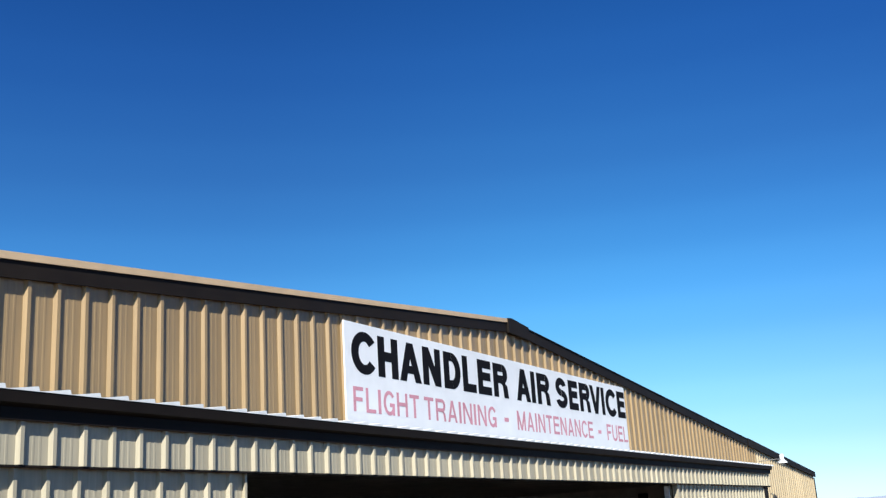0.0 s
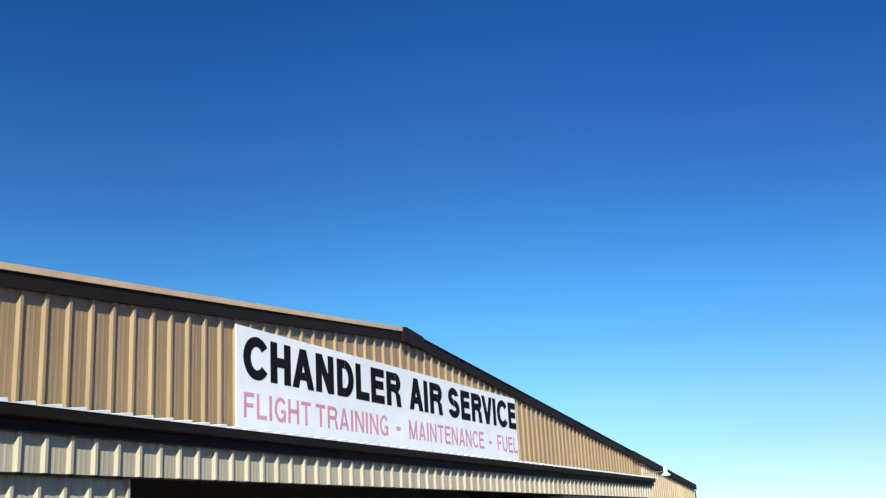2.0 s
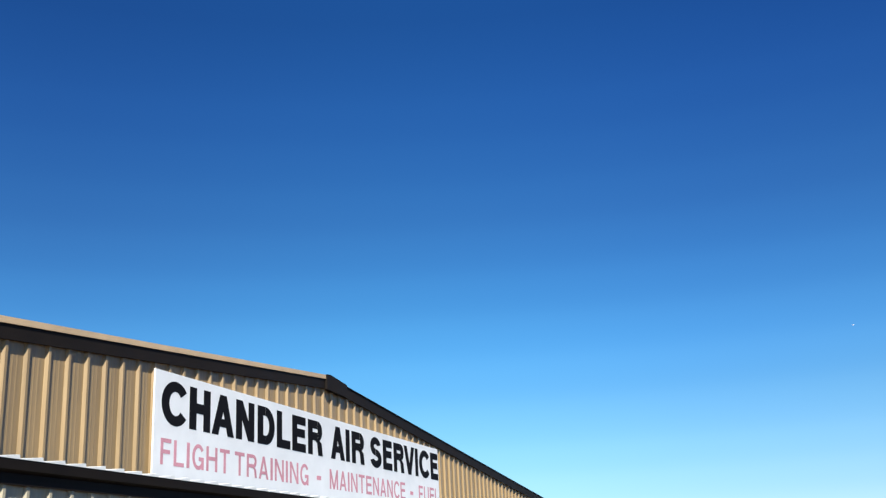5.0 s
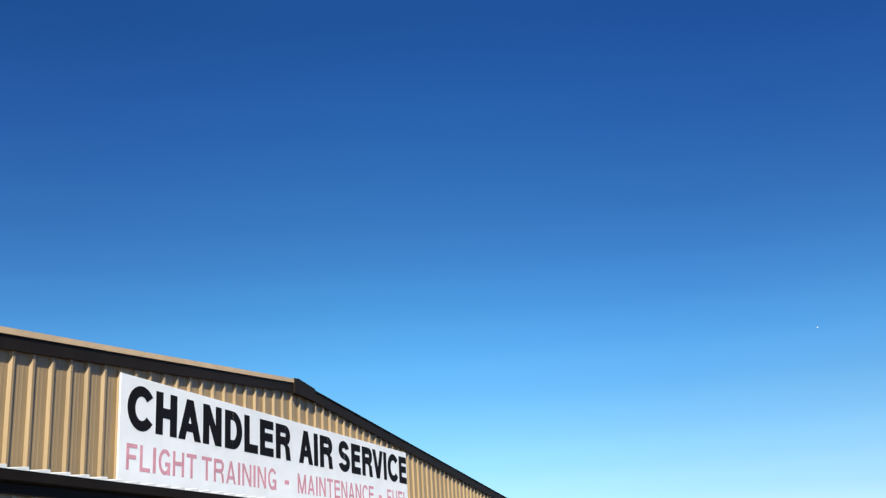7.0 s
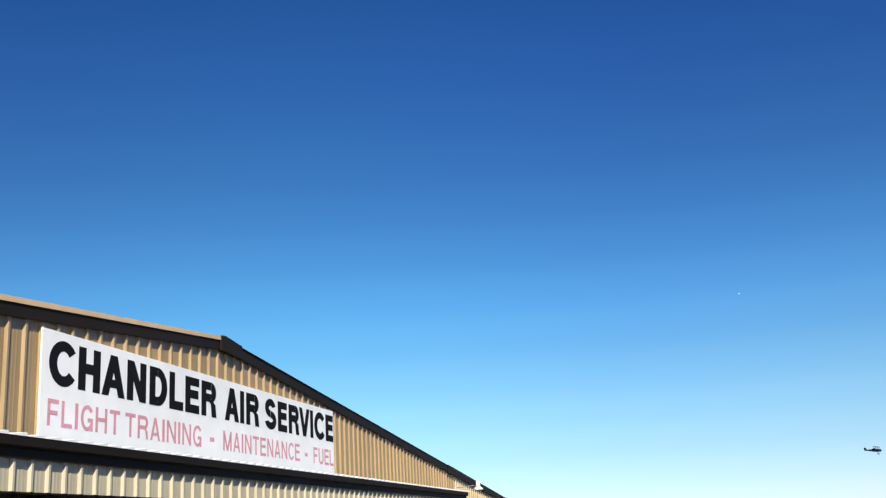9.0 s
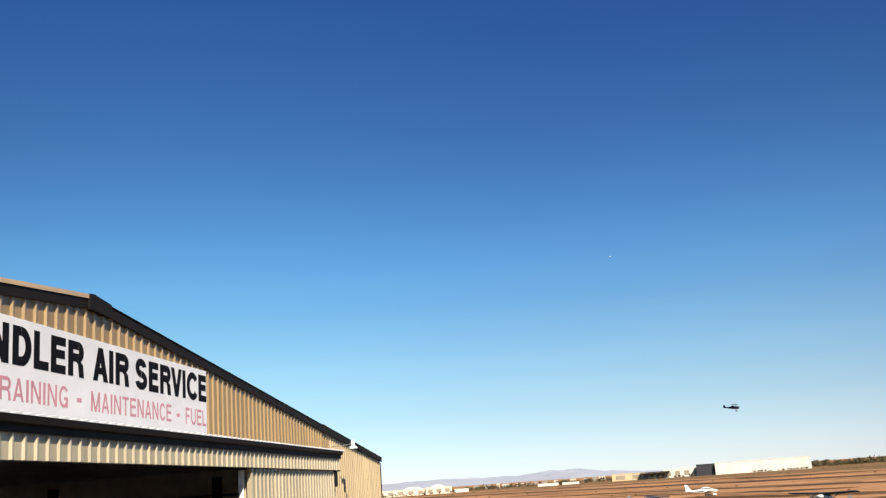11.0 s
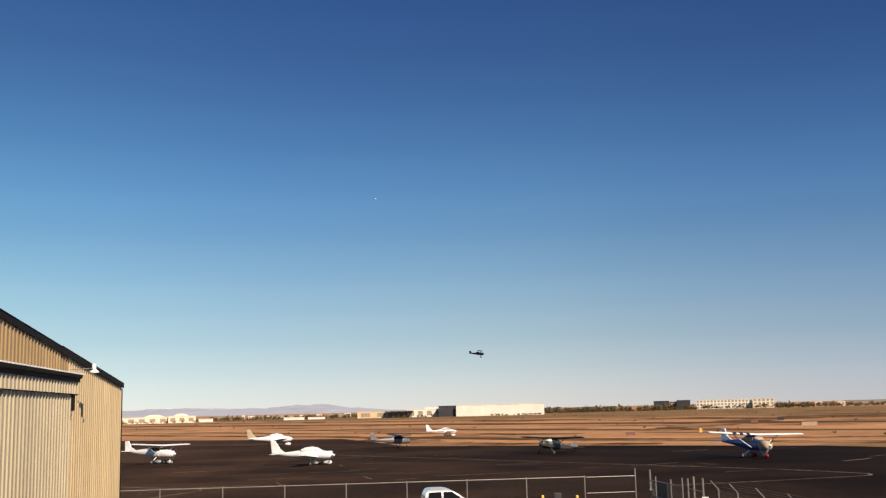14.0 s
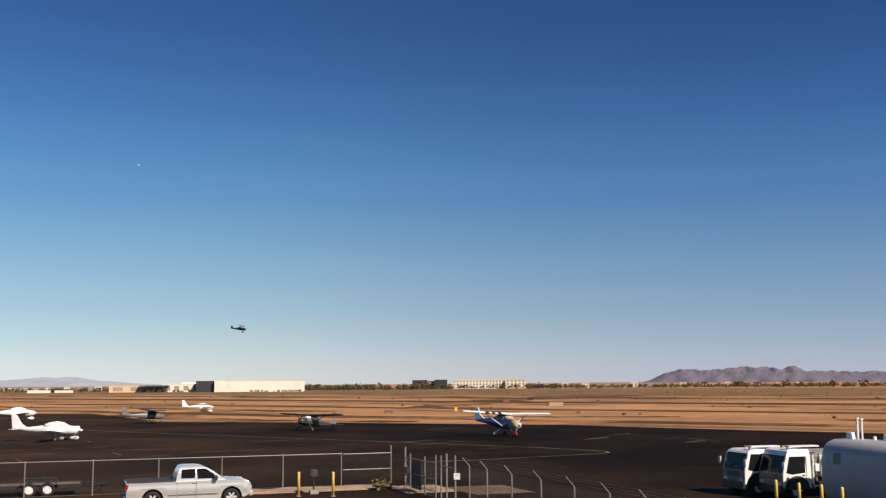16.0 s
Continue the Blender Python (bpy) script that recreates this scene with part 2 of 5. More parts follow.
def tubed(*c, seg=10):
    return tube(bmesh.new(), *c, seg=seg)


def loft(bm, rings, cap=True):
    """Skins a row of rings with the same number of points."""
    rows = [[bm.verts.new(p) for p in ring] for ring in rings]
    n = len(rows[0])
    for a, b in zip(rows, rows[1:]):
        for i in range(n):
            bm.faces.new((a[i], a[(i + 1) % n], b[(i + 1) % n], b[i]))
    if cap:
        bm.faces.new(rows[0][::-1])
        bm.faces.new(rows[-1])
    return bm


def oval(x, cz, ry, rz, n=14, power=2.4):
    """A rounded ring across x."""
    out = []
    for i in range(n):
        t = 2 * math.pi * i / n
        c, s = math.cos(t), math.sin(t)
        out.append(Vector((x, ry * math.copysign(abs(c) ** (2 / power), c), cz + rz * math.copysign(abs(s) ** (2 / power), s))))
    return out


def poly(bm, pts, z):
    return bm.faces.new([bm.verts.new((x, y, z)) for x, y in pts])


def slab(pts, z0, z1):
    """A flat sheet with thickness."""
    bm = bmesh.new()
    f = poly(bm, pts, z0)
    r = bmesh.ops.extrude_face_region(bm, geom=[f])
    for v in r["geom"]:
        if isinstance(v, bmesh.types.BMVert):
            v.co.z = z1
    return bm


def wheel_at(bm, x, y, z, r, w, seg=20):
    """A tyre whose axle runs along y."""
    prof = [(r * 0.62, -w / 2), (r * 0.9, -w / 2), (r, -w * 0.32), (r, w * 0.32), (r * 0.9, w / 2), (r * 0.62, w / 2)]
    rows = []
    for i in range(seg):
        t = 2 * math.pi * i / seg
        rows.append([bm.verts.new((x + a * math.cos(t), y + b, z + a * math.sin(t))) for a, b in prof])
    for i in range(seg):
        a, b = rows[i], rows[(i + 1) % seg]
        for k in range(len(prof)):
            j = (k + 1) % len(prof)
            bm.faces.new((a[k], a[j], b[j], b[k]))
    return bm

# ---- ground ----
def strip(name, s0, s1, l0, l1, z, mat, label, category, wob=0.0, n=160):
    """A long sheet parallel to the runway, between two distances from the apron side."""
    bm = bmesh.new()
    d, nn = Vector((0.835, 0.55)), Vector((0.55, -0.835))
    low, high = [], []
    for i in range(n + 1):
        l = l0 + (l1 - l0) * i / n
        w0 = wob * (noise.noise(Vector((l * 0.02, s0, 3.0))) + 0.6 * noise.noise(Vector((l * 0.09, s0, 5.0))))
        w1 = wob * (noise.noise(Vector((l * 0.017, s1, 9.0))) + 0.6 * noise.noise(Vector((l * 0.08, s1, 7.0))))
        low.append(bm.verts.new((*(d * l + nn * (s0 + w0)), z)))
        high.append(bm.verts.new((*(d * l + nn * (s1 + w1)), z)))
    for i in range(n):
        bm.faces.new((low[i], low[i + 1], high[i + 1], high[i]))
    return tagged(part(name, bm, mat), label, category, kind="structure")


bm = bmesh.new()
poly(bm, [(-4800, -4800), (4800, -4800), (4800, 4800), (-4800, 4800)], 0)
tagged(part("ground", bm, DIRT), "dry tan desert field with brown weeds reaching the horizon", "ground", kind="structure")
bm = bmesh.new()
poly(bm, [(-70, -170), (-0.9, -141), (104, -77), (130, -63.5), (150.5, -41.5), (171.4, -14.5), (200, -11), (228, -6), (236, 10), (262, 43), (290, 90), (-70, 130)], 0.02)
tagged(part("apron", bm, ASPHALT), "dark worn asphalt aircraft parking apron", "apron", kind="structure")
strip("grass_verge", 123.5, 131, -300, 74, 0.03, OLIVE, "dry olive grass verge beside the apron", "grass", 3)
strip("scrub_band", 134, 143, -300, 500, 0.03, SCRUB, "dark band of low scrub beside the apron", "scrub", 5)
strip("taxiway", 188, 197, -900, 270, 0.03, ROAD, "dark asphalt taxiway across the dry field", "taxiway", 3.5)
strip("runway", 250, 272, -1100, 900, 0.03, ROAD, "long asphalt runway across the dry field", "runway", 5)
strip("scrub_band", 322, 350, -1100, 1200, 0.03, SCRUB, "dark band of low scrub beyond the runway", "scrub", 16)
strip("scrub_band", 385, 840, -1100, 1500, 0.03, OLIVE, "olive brown weeds in the far field", "scrub", 30)
strip("scrub_band", 160, 166, 150, 330, 0.03, SCRUB, "dark band of weeds behind the parked aircraft", "scrub", 6)


def patches(name, n, s0, s1, l0, l1, mat, z, label, seed):
    """Uneven flat patches of weeds lying along the field, joined."""
    rng = random.Random(seed)
    d, nn = Vector((0.835, 0.55)), Vector((0.55, -0.835))
    verts, faces = [], []
    for _ in range(n):
        s, l = s0 + (s1 - s0) * rng.random() ** 1.0, rng.uniform(l0, l1)
        a, b = rng.uniform(6, 34), rng.uniform(0.8, 3.6) * (1 + s / 300)
        k = len(verts)
        for i in range(18):
            t = 2 * math.pi * i / 18
            q = rng.uniform(0.55, 1.1)
            verts.append((*(d * (l + a * q * math.cos(t)) + nn * (s + b * q * math.sin(t))), z))
        faces.append(tuple(range(k, k + 18)))
    me = bpy.data.meshes.new(name)
    me.from_pydata(verts, [], faces)
    me.materials.append(mat)
    return tagged(new(name, me), label, "weeds", kind="stuff")


patches("weed_patches", 210, 146, 640, -420, 430, SCRUB, 0.036, "dark dry weed patches on the tan field", 21)
patches("grass_patches", 200, 146, 700, -420, 700, OLIVE, 0.040, "olive dry grass patches on the tan field", 22)


def drift(name, line, z, mat, label, seed):
    """An uneven belt of weeds along a row of places (x, y, half width)."""
    bm = bmesh.new()
    rows = []
    n = 24
    for a, b in zip(line, line[1:]):
        for k in range(n + (b == line[-1])):
            f = k / n
            p, h = Vector(a[:2]).lerp(Vector(b[:2]), f), a[2] + (b[2] - a[2]) * f
            t = (Vector(b[:2]) - Vector(a[:2])).normalized()
            side = Vector((-t.y, t.x))
            u = len(rows) * 0.33
            w0, w1 = (h * (0.75 + 0.7 * noise.noise(Vector((u, seed, q))) + 0.4 * noise.noise(Vector((u * 4, seed, q)))) for q in (1.5, 6.5))
            rows.append((bm.verts.new((*(p + side * w0), z)), bm.verts.new((*(p - side * w1), z))))
    for (a, b), (c, d) in zip(rows, rows[1:]):
        bm.faces.new((a, b, d, c))
    return tagged(part(name, bm, mat), label, "weeds", kind="structure")


drift("weed_drift", [(224.0, -71.4, 6), (308.0, -129.4, 14), (366.0, -186.6, 22), (420.0, -262.0, 22)], 0.044, SCRUB, "dark diagonal drift of weeds across the dry field", 3)
drift("weed_drift", [(150.0, -50.0, 3.0), (166.0, -30.0, 6.0), (190.0, -17.5, 6.5), (222.0, -13.0, 6.0)], 0.046, SCRUB, "dark weeds just beyond the edge of the asphalt", 8)
drift("weed_drift", [(176.0, -49.0, 3.0), (162.0, -72.0, 3.0), (150.0, -96.0, 3.0)], 0.048, SCRUB, "dark strip of weeds behind the parked aircraft", 11)


def line(name, pts, width, mat, label):
    """A painted line along a row of points on the apron."""
    bm = bmesh.new()
    rows = []
    for i, p in enumerate(pts):
        a, b = Vector(pts[max(i - 1, 0)]), Vector(pts[min(i + 1, len(pts) - 1)])
        t = (b - a).normalized()
        s = Vector((-t.y, t.x)) * width / 2
        p = Vector(p)
        rows.append((bm.verts.new((*(p + s), 0.026)), bm.verts.new((*(p - s), 0.026))))
    for (a, b), (c, d) in zip(rows, rows[1:]):
        bm.faces.new((a, b, d, c))
    return tagged(part(name, bm, mat), label, "line marking", "worn paint lines on the apron", kind="structure")


taxi = [(150 - 7.1 * i, 1.0 - 4.55 * i) for i in range(10)] + [(80.5, -42.3), (78.6, -43.0), (77.3, -42.6), (76.6, -41.6), (76.2, -40.0), (74.6, -32.4), (73.5, -24)]
line("taxi_line", taxi, 0.16, PAINTLINE, "worn yellow taxi line curving across the apron")
arc = [(112.9, 37.7), (104.3, 28.6), (97.8, 22.1), (91.6, 16.2), (88.1, 12.0), (86.5, 9.8), (85.7, 8.9), (84.5, 8.7), (82.8, 9.3), (79.8, 10.8), (74.8, 13.7), (71.0, 16.8)]
line("taxi_line", arc, 0.16, PAINTLINE, "worn yellow line bending round on the apron")
random.seed(4)
for _ in range(34):
    x, y, a, L = random.uniform(86, 134), random.uniform(-62, 26), radians(random.choice((10, -12, 32, 28, 100, 14))), random.uniform(0.6, 2.2)
    line("tie_down_line", [(x - L * math.sin(a), y + L * math.cos(a)), (x + L * math.sin(a), y - L * math.cos(a))], 0.09, PAINTLINE, "thin faded paint line on the dark asphalt")
random.seed(4)
for x, y, turn in ((104, -2, 12), (99, -6, -8), (96, 3, 14), (112, 12, 6), (124, 14, -10), (108, -21, 20), (93, -14, 10), (100, -33, 28), (126, -46, 30), (86, -1, 8), (118, -8, -14), (88, 7, 10), (97, -52, 33), (103, -58, 30), (88, -58, 34)):
    a = radians(turn)
    L = random.uniform(2.2, 3.6)
    line("tie_down_line", [(x - L * math.sin(a), y + L * math.cos(a)), (x + L * math.sin(a), y - L * math.cos(a))], 0.14, PAINTLINE, "faded paint line on the dark asphalt")

# ---- hangar ----
WALL, RIB = 6.99, 0.3048
APEX_X, APEX_Z, SLOPE = 14.98, 8.99, 0.0795
EAVE_R, EAVE_L = 39.75, -9.8


def roof_z(x):
    return APEX_Z - (x - APEX_X) * SLOPE if x > APEX_X else APEX_Z + 0.02 - (APEX_X - x) * 0.0862


def ribbed(x0, x1, y, z0, top, depth=0.034, back=0.0):
    """A ribbed steel sheet in the plane y, from z0 up to top(x); ribs stand out towards -y."""
    xs = [(x0, 0.0)]
    k0 = math.floor(x0 / RIB) - 1
    for k in range(k0, math.ceil(x1 / RIB) + 1):
        c = (k + 0.715) * RIB
        for dx, h in ((-0.036, 0), (-0.017, 1), (0.017, 1), (0.036, 0), (0.112, 0), (0.118, 0.05), (0.134, 0.05), (0.142, 0), (0.174, 0), (0.182, 0.05), (0.198, 0.05), (0.206, 0)):
            if x0 + 1e-4 < c + dx < x1 - 1e-4:
                xs.append((c + dx, h))
    xs.append((x1, 0.0))
    bm = bmesh.new()
    rows = [(bm.verts.new((x, y - h * depth, z0)), bm.verts.new((x, y - h * depth, top(x)))) for x, h in xs]
    for (a, b), (c, d) in zip(rows, rows[1:]):
        bm.faces.new((a, c, d, b))
    if back:
        r = bmesh.ops.extrude_face_region(bm, geom=bm.faces[:])
        for v in r["geom"]:
            if isinstance(v, bmesh.types.BMVert):
                v.co.y = y + back
    return bm


def sheets(x0, x1, y, z0, top, mat, parent, name="panel", back=0.012):
    w = RIB * 3
    k = math.floor(x0 / w)
    while k * w < x1:
        a, b = max(x0, k * w), min(x1, (k + 1) * w)
        if b - a > 0.02:
            part(name, ribbed(a, b, y, z0, top, back=back), mat, parent)
        k += 1


hangar = thing("hangar", pose(0, 0, 0), "large ribbed steel aircraft hangar with gold gable and open sliding doors", "hangar")
DOOR_TOP = 6.40
bm = bmesh.new()       # wall behind the sheets, above and right of the door
pts = [(EAVE_L, 6.55), (EAVE_L, roof_z(EAVE_L) - 0.12), (APEX_X, APEX_Z - 0.12), (EAVE_R - 0.1, roof_z(EAVE_R) - 0.12), (EAVE_R - 0.1, 0), (30.6, 0), (30.6, 6.55)]
f = bm.faces.new([bm.verts.new((x, WALL + 0.02, z)) for x, z in pts])
r = bmesh.ops.extrude_face_region(bm, geom=[f])
for v in r["geom"]:
    if isinstance(v, bmesh.types.BMVert):
        v.co.y += 0.18
gable = part("gable_wall", bm, INNER, hangar, "gold ribbed steel gable wall")
sheets(EAVE_L, 31.14, WALL, 7.03, lambda x: roof_z(x) - 0.10, GOLD, gable)
sheets(31.14, EAVE_R - 0.12, WALL, 0.02, lambda x: roof_z(x) - 0.10, SANDWALL, gable)
for x0, x1, y0, y1, n in ((EAVE_R - 0.3, EAVE_R - 0.1, WALL + 0.21, 46, "side_wall"), (EAVE_L, EAVE_L + 0.2, WALL + 0.21, 46, "side_wall"), (EAVE_L, EAVE_R - 0.1, 46, 46.2, "rear_wall")):
    part(n, boxed(x0, x1, y0, y1, 0, 6.95), INNER, hangar)
bm = bmesh.new()
loft(bm, [[Vector((x, y, z)) for x, z in ((EAVE_L, 6.9), (EAVE_R - 0.1, 6.9), (EAVE_R - 0.1, roof_z(EAVE_R) - 0.1), (APEX_X, APEX_Z - 0.1), (EAVE_L, roof_z(EAVE_L) - 0.1))] for y in (45.95, 46.15)])
part("rear_gable", bm, INNER, hangar)
for i in range(5):
    part("girt", boxed(EAVE_R - 0.46, EAVE_R - 0.302, WALL + 0.25, 45.9, 1.2 + i * 1.2, 1.27 + i * 1.2), BROWN, hangar)
for i in range(6):
    part("column", boxed(EAVE_R - 0.75, EAVE_R - 0.47, 13 + i * 6.5, 13.3 + i * 6.5, 0, 6.7), BROWN, hangar)
for sgn, xe in ((-1, EAVE_L - 0.15), (1, EAVE_R + 0.05)):
    bm = bmesh.new()
    ring = [(xe, roof_z(xe) - 0.10), (APEX_X, APEX_Z - 0.10), (APEX_X, APEX_Z - 0.04), (xe, roof_z(xe) - 0.04)]
    loft(bm, [[Vector((x, y, z)) for x, z in ring] for y in (WALL - 0.04, 46.3)])
    part("roof", bm, INNER, hangar, "low-pitched steel roof")
    # rake fascia: dark board, over it a thin cap
    hi, lo = (-0.064, -0.215) if sgn < 0 else (-0.012, -0.190)
    bm = bmesh.new()
    top = APEX_Z + 0.02 if sgn < 0 else APEX_Z
    xe2 = xe if sgn < 0 else 30.2
    ring = [(xe2, roof_z(xe2) + lo), (APEX_X, top + lo), (APEX_X, top + hi), (xe2, roof_z(xe2) + hi)]
    loft(bm, [[Vector((x, y, z)) for x, z in ring] for y in (WALL - 0.058, WALL - 0.038)])
    part("fascia", bm, BROWN, hangar, "dark brown rake fascia")
    if sgn > 0:
        bm = bmesh.new()
        ring = [(30.2, roof_z(30.2) + lo - 0.02), (30.2, roof_z(30.2) + hi + 0.03), (xe, roof_z(xe) + hi + 0.02), (xe, roof_z(xe) + lo + 0.02)]
        loft(bm, [[Vector((x, y, z)) for x, z in ring] for y in (WALL - 0.076, WALL - 0.038)])
        part("fascia", bm, BROWN, hangar, "dark brown rake fascia end piece")
    bm = bmesh.new()
    ring = [(xe2, roof_z(xe2) + hi), (APEX_X, top + hi), (APEX_X, top), (xe2, roof_z(xe2))]
    loft(bm, [[Vector((x, y, z)) for x, z in ring] for y in (WALL - 0.074, WALL - 0.02)])
    part("rake_cap", bm, TANTRIM if sgn < 0 else BROWN, hangar, "thin tan rake cap" if sgn < 0 else "thin brown rake cap")
    bm = bmesh.new()     # soffit between fascia and wall
    ring = [(xe, roof_z(xe) - 0.15), (APEX_X, APEX_Z - 0.15), (APEX_X, APEX_Z - 0.11), (xe, roof_z(xe) - 0.11)]
    loft(bm, [[Vector((x, y, z)) for x, z in ring] for y in (WALL - 0.037, WALL - 0.030)])
    part("soffit", bm, BROWN, hangar)
bm = bmesh.new()
ring = [(APEX_X - 0.14, roof_z(APEX_X - 0.14) + 0.006), (APEX_X, APEX_Z + 0.026), (APEX_X + 0.62, roof_z(APEX_X + 0.62) + 0.008),
        (APEX_X + 0.62, roof_z(APEX_X + 0.62) - 0.20), (APEX_X, APEX_Z - 0.225), (APEX_X - 0.14, roof_z(APEX_X - 0.14) - 0.225)]
loft(bm, [[Vector((x, y, z)) for x, z in ring] for y in (WALL - 0.095, WALL - 0.03)])
part("ridge_cap", bm, BROWN, hangar, "dark brown ridge cap")
part("corner_trim", boxed(EAVE_R - 0.13, EAVE_R - 0.03, WALL - 0.045, WALL + 0.2, 0, roof_z(EAVE_R) - 0.2, bevel=0.008), BROWN, hangar, "dark brown corner trim")

# unseen pale slab, added so sun and sky bounce up into the hangar
part("bounce_floor", boxed(EAVE_L + 0.22, EAVE_R - 0.32, WALL + 0.05, 45.98, 0.005, 0.06), CONCRETE, hangar, "unseen concrete floor slab added to bounce light inside")

# sloping flashing over the door track, and its dark undercut trim
HX0, HX1 = EAVE_L + 0.5, 30.89
bm = bmesh.new()
rings = []
k = math.floor(HX0 / RIB)
while (k + 1) * RIB < HX1:
    for f, up in ((0.02, 0.0), (0.30, 0.010), (0.60, 0.022), (0.88, 0.034), (0.93, 0.032), (0.955, 0.0)):
        x = (k + 0.97 + f) * RIB
        rings.append([Vector((x, WALL - 0.02, 7.034 + up)), Vector((x, 6.50, 7.008 + up)), Vector((x, 6.50, 7.003)), Vector((x, WALL - 0.02, 7.026))])
    k += 1
loft(bm, rings)
part("flashing", bm, FLASH, hangar, "white ribbed flashing sloping out above the door track")
bm = bmesh.new()
ring = [(6.505, 7.002), (6.515, 6.912), (6.63, 6.86), (6.70, 6.86), (WALL - 0.02, 6.95), (WALL - 0.02, 7.095)]
loft(bm, [[Vector((x, y, z)) for y, z in ring] for x in (HX0, HX1 - 0.01)])
part("track_trim", bm, BROWN, hangar, "dark brown undercut trim below the flashing")
# dark plate laid over the ribs' shaded top to deepen that shade
part("shade_strip", boxed(HX0, HX1 - 0.012, 6.572, 6.588, 6.79, 6.93), BROWN, hangar, "dark strip standing in for the shade over the ribbed strip")
bm = boxed(HX0, HX1 - 0.03, 6.64, 6.66, 6.46, 6.858)
header = part("header_strip", bm, BROWN, hangar, "stone-coloured ribbed strip over the door track")
sheets(HX0, HX1 - 0.03, 6.625, 6.465, lambda x: 6.865, STONE, header)
part("track_beam", boxed(HX0, HX1 - 0.05, 6.78, 6.95, 6.52, 6.84), BROWN, hangar)
part("header_lip", boxed(HX0, HX1 - 0.03, 6.605, 6.638, 6.446, 6.463), BROWN, hangar)


def leaf(x0, x1, y, top, name, label, edge):
    """A sliding door leaf covered with ribbed sheets."""
    d = part(name, boxed(x0, x1, y + 0.002, y + 0.07, 0.03, top), INNER, hangar, label)
    sheets(x0, x1, y, 0.03, lambda x: top, STONE, d)
    for a, b in ((x0 - 0.03, x0), (x1, x1 + 0.03)):
        part("edge_channel", boxed(a, b, y - 0.036, y + 0.072, 0.03, top), edge, d)
    return d


leaf(22.10, 30.10, 6.685, 6.50, "sliding_door", "stone-coloured ribbed sliding door pushed open", STONE)
leaf(-0.6, 8.04, 6.685, 6.50, "sliding_door", "stone-coloured ribbed sliding door pushed open", STONE)
leaf(22.0, 30.1, 6.84, 6.42, "sliding_door", "second sliding door behind the first", FLASH)
part("door_edge_panel", boxed(21.5, 21.9, 7.0, 7.08, 0.03, 5.75), FLASH, hangar)
part("motor_box", boxed(30.2, 30.6, 6.64, 6.92, 6.0, 6.43, bevel=0.02), BROWN, hangar, "dark metal box at the end of the door track")
part("track_end", boxed(30.9, 31.0, 6.66, 6.98, 6.43, 6.5), BROWN, hangar)

# barn lamp on a bent arm
lamp = thing("wall_lamp", pose(31.85, 6.40, 7.14) @ Matrix.Scale(0.72, 4), "white dome barn lamp on an arm from the hangar wall", "lamp")
bm = bmesh.new()
loft(bm, [oval_ for oval_ in [[Vector((r * math.cos(2 * math.pi * i / 18), r * math.sin(2 * math.pi * i / 18), z)) for i in range(18)]
     for r, z in ((0.20, -0.06), (0.205, -0.045), (0.17, 0.02), (0.10, 0.06), (0.085, 0.12), (0.085, 0.27), (0.05, 0.31))]])
part("shade", bm, FLASH, lamp, "white enamel shade", True)
part("bulb", tubed((0, 0, -0.11), (0, 0, -0.05), 0.05, 0.08), LAMPGLASS, lamp)
part("arm", tube(tubed((0, 0, 0.1), (-0.5, 0.1, 0.1), 0.016), (-0.5, 0.1, 0.1), (-0.6, 0.82, 0.06), 0.016), GALV, lamp)
box_ = thing("junction_box", pose(31.05, 6.93, 6.10), "small grey junction box and conduit beside the door track", "junction box")
part("box", boxed(-0.06, 0.06, -0.08, 0.03, -0.12, 0.12, bevel=0.01), GALV, box_)
part("conduit", tube(tubed((0, -0.02, 0.12), (0, -0.02, 0.42), 0.015), (0, -0.02, -0.12), (0.16, -0.02, -0.30), 0.015), GALV, box_)

lantern = thing("wall_lantern", pose(33.6, WALL - 0.05, 2.95), "small dark wall lantern on the hangar wall", "lamp")
part("bracket", boxed(-0.05, 0.05, -0.02, 0.05, -0.1, 0.1), BROWN, lantern)
part("hood", tubed((0, -0.16, 0.0), (0, -0.16, 0.16), 0.17, 0.05, seg=14), BROWN, lantern)
part("glass", tubed((0, -0.16, -0.16), (0, -0.16, 0.0), 0.08, 0.1, seg=12), LAMPGLASS, lantern)

# ---- sign ----
sign = thing("sign_board", pose(10.23, 6.93, 7.125, 0, -0.18, 0), "long white sign with black and faded red lettering on the gable", "sign")
SW, SH = 9.88, 1.19
part("board", boxed(0, SW, 0, 0.02, -0.075, SH, bevel=0.004), SIGNWHITE, sign)


def bar(x0, x1, z0, z1):
    return [[(x0, z0), (x1, z0)], [(x0, z1), (x1, z1)]]


def slant(xa, xb, w, z0=0.0, z1=1.0):
    """A sloping stroke of even width, from xa at z0 to xb at z1."""
    return [[(xa, z0), (xa + w, z0)], [(xb, z1), (xb + w, z1)]]


def bow(cx, cz, rx, rz, w, t, a0, a1, n=20):
    """A curved stroke, part of an oval ring."""
    out = []
    for k in range(n + 1):
        a = radians(a0 + (a1 - a0) * k / n)
        c, q = math.cos(a), math.sin(a)
        out.append([(cx + (rx - w) * c, cz + (rz - t) * q), (cx + rx * c, cz + rz * q)])
    return out


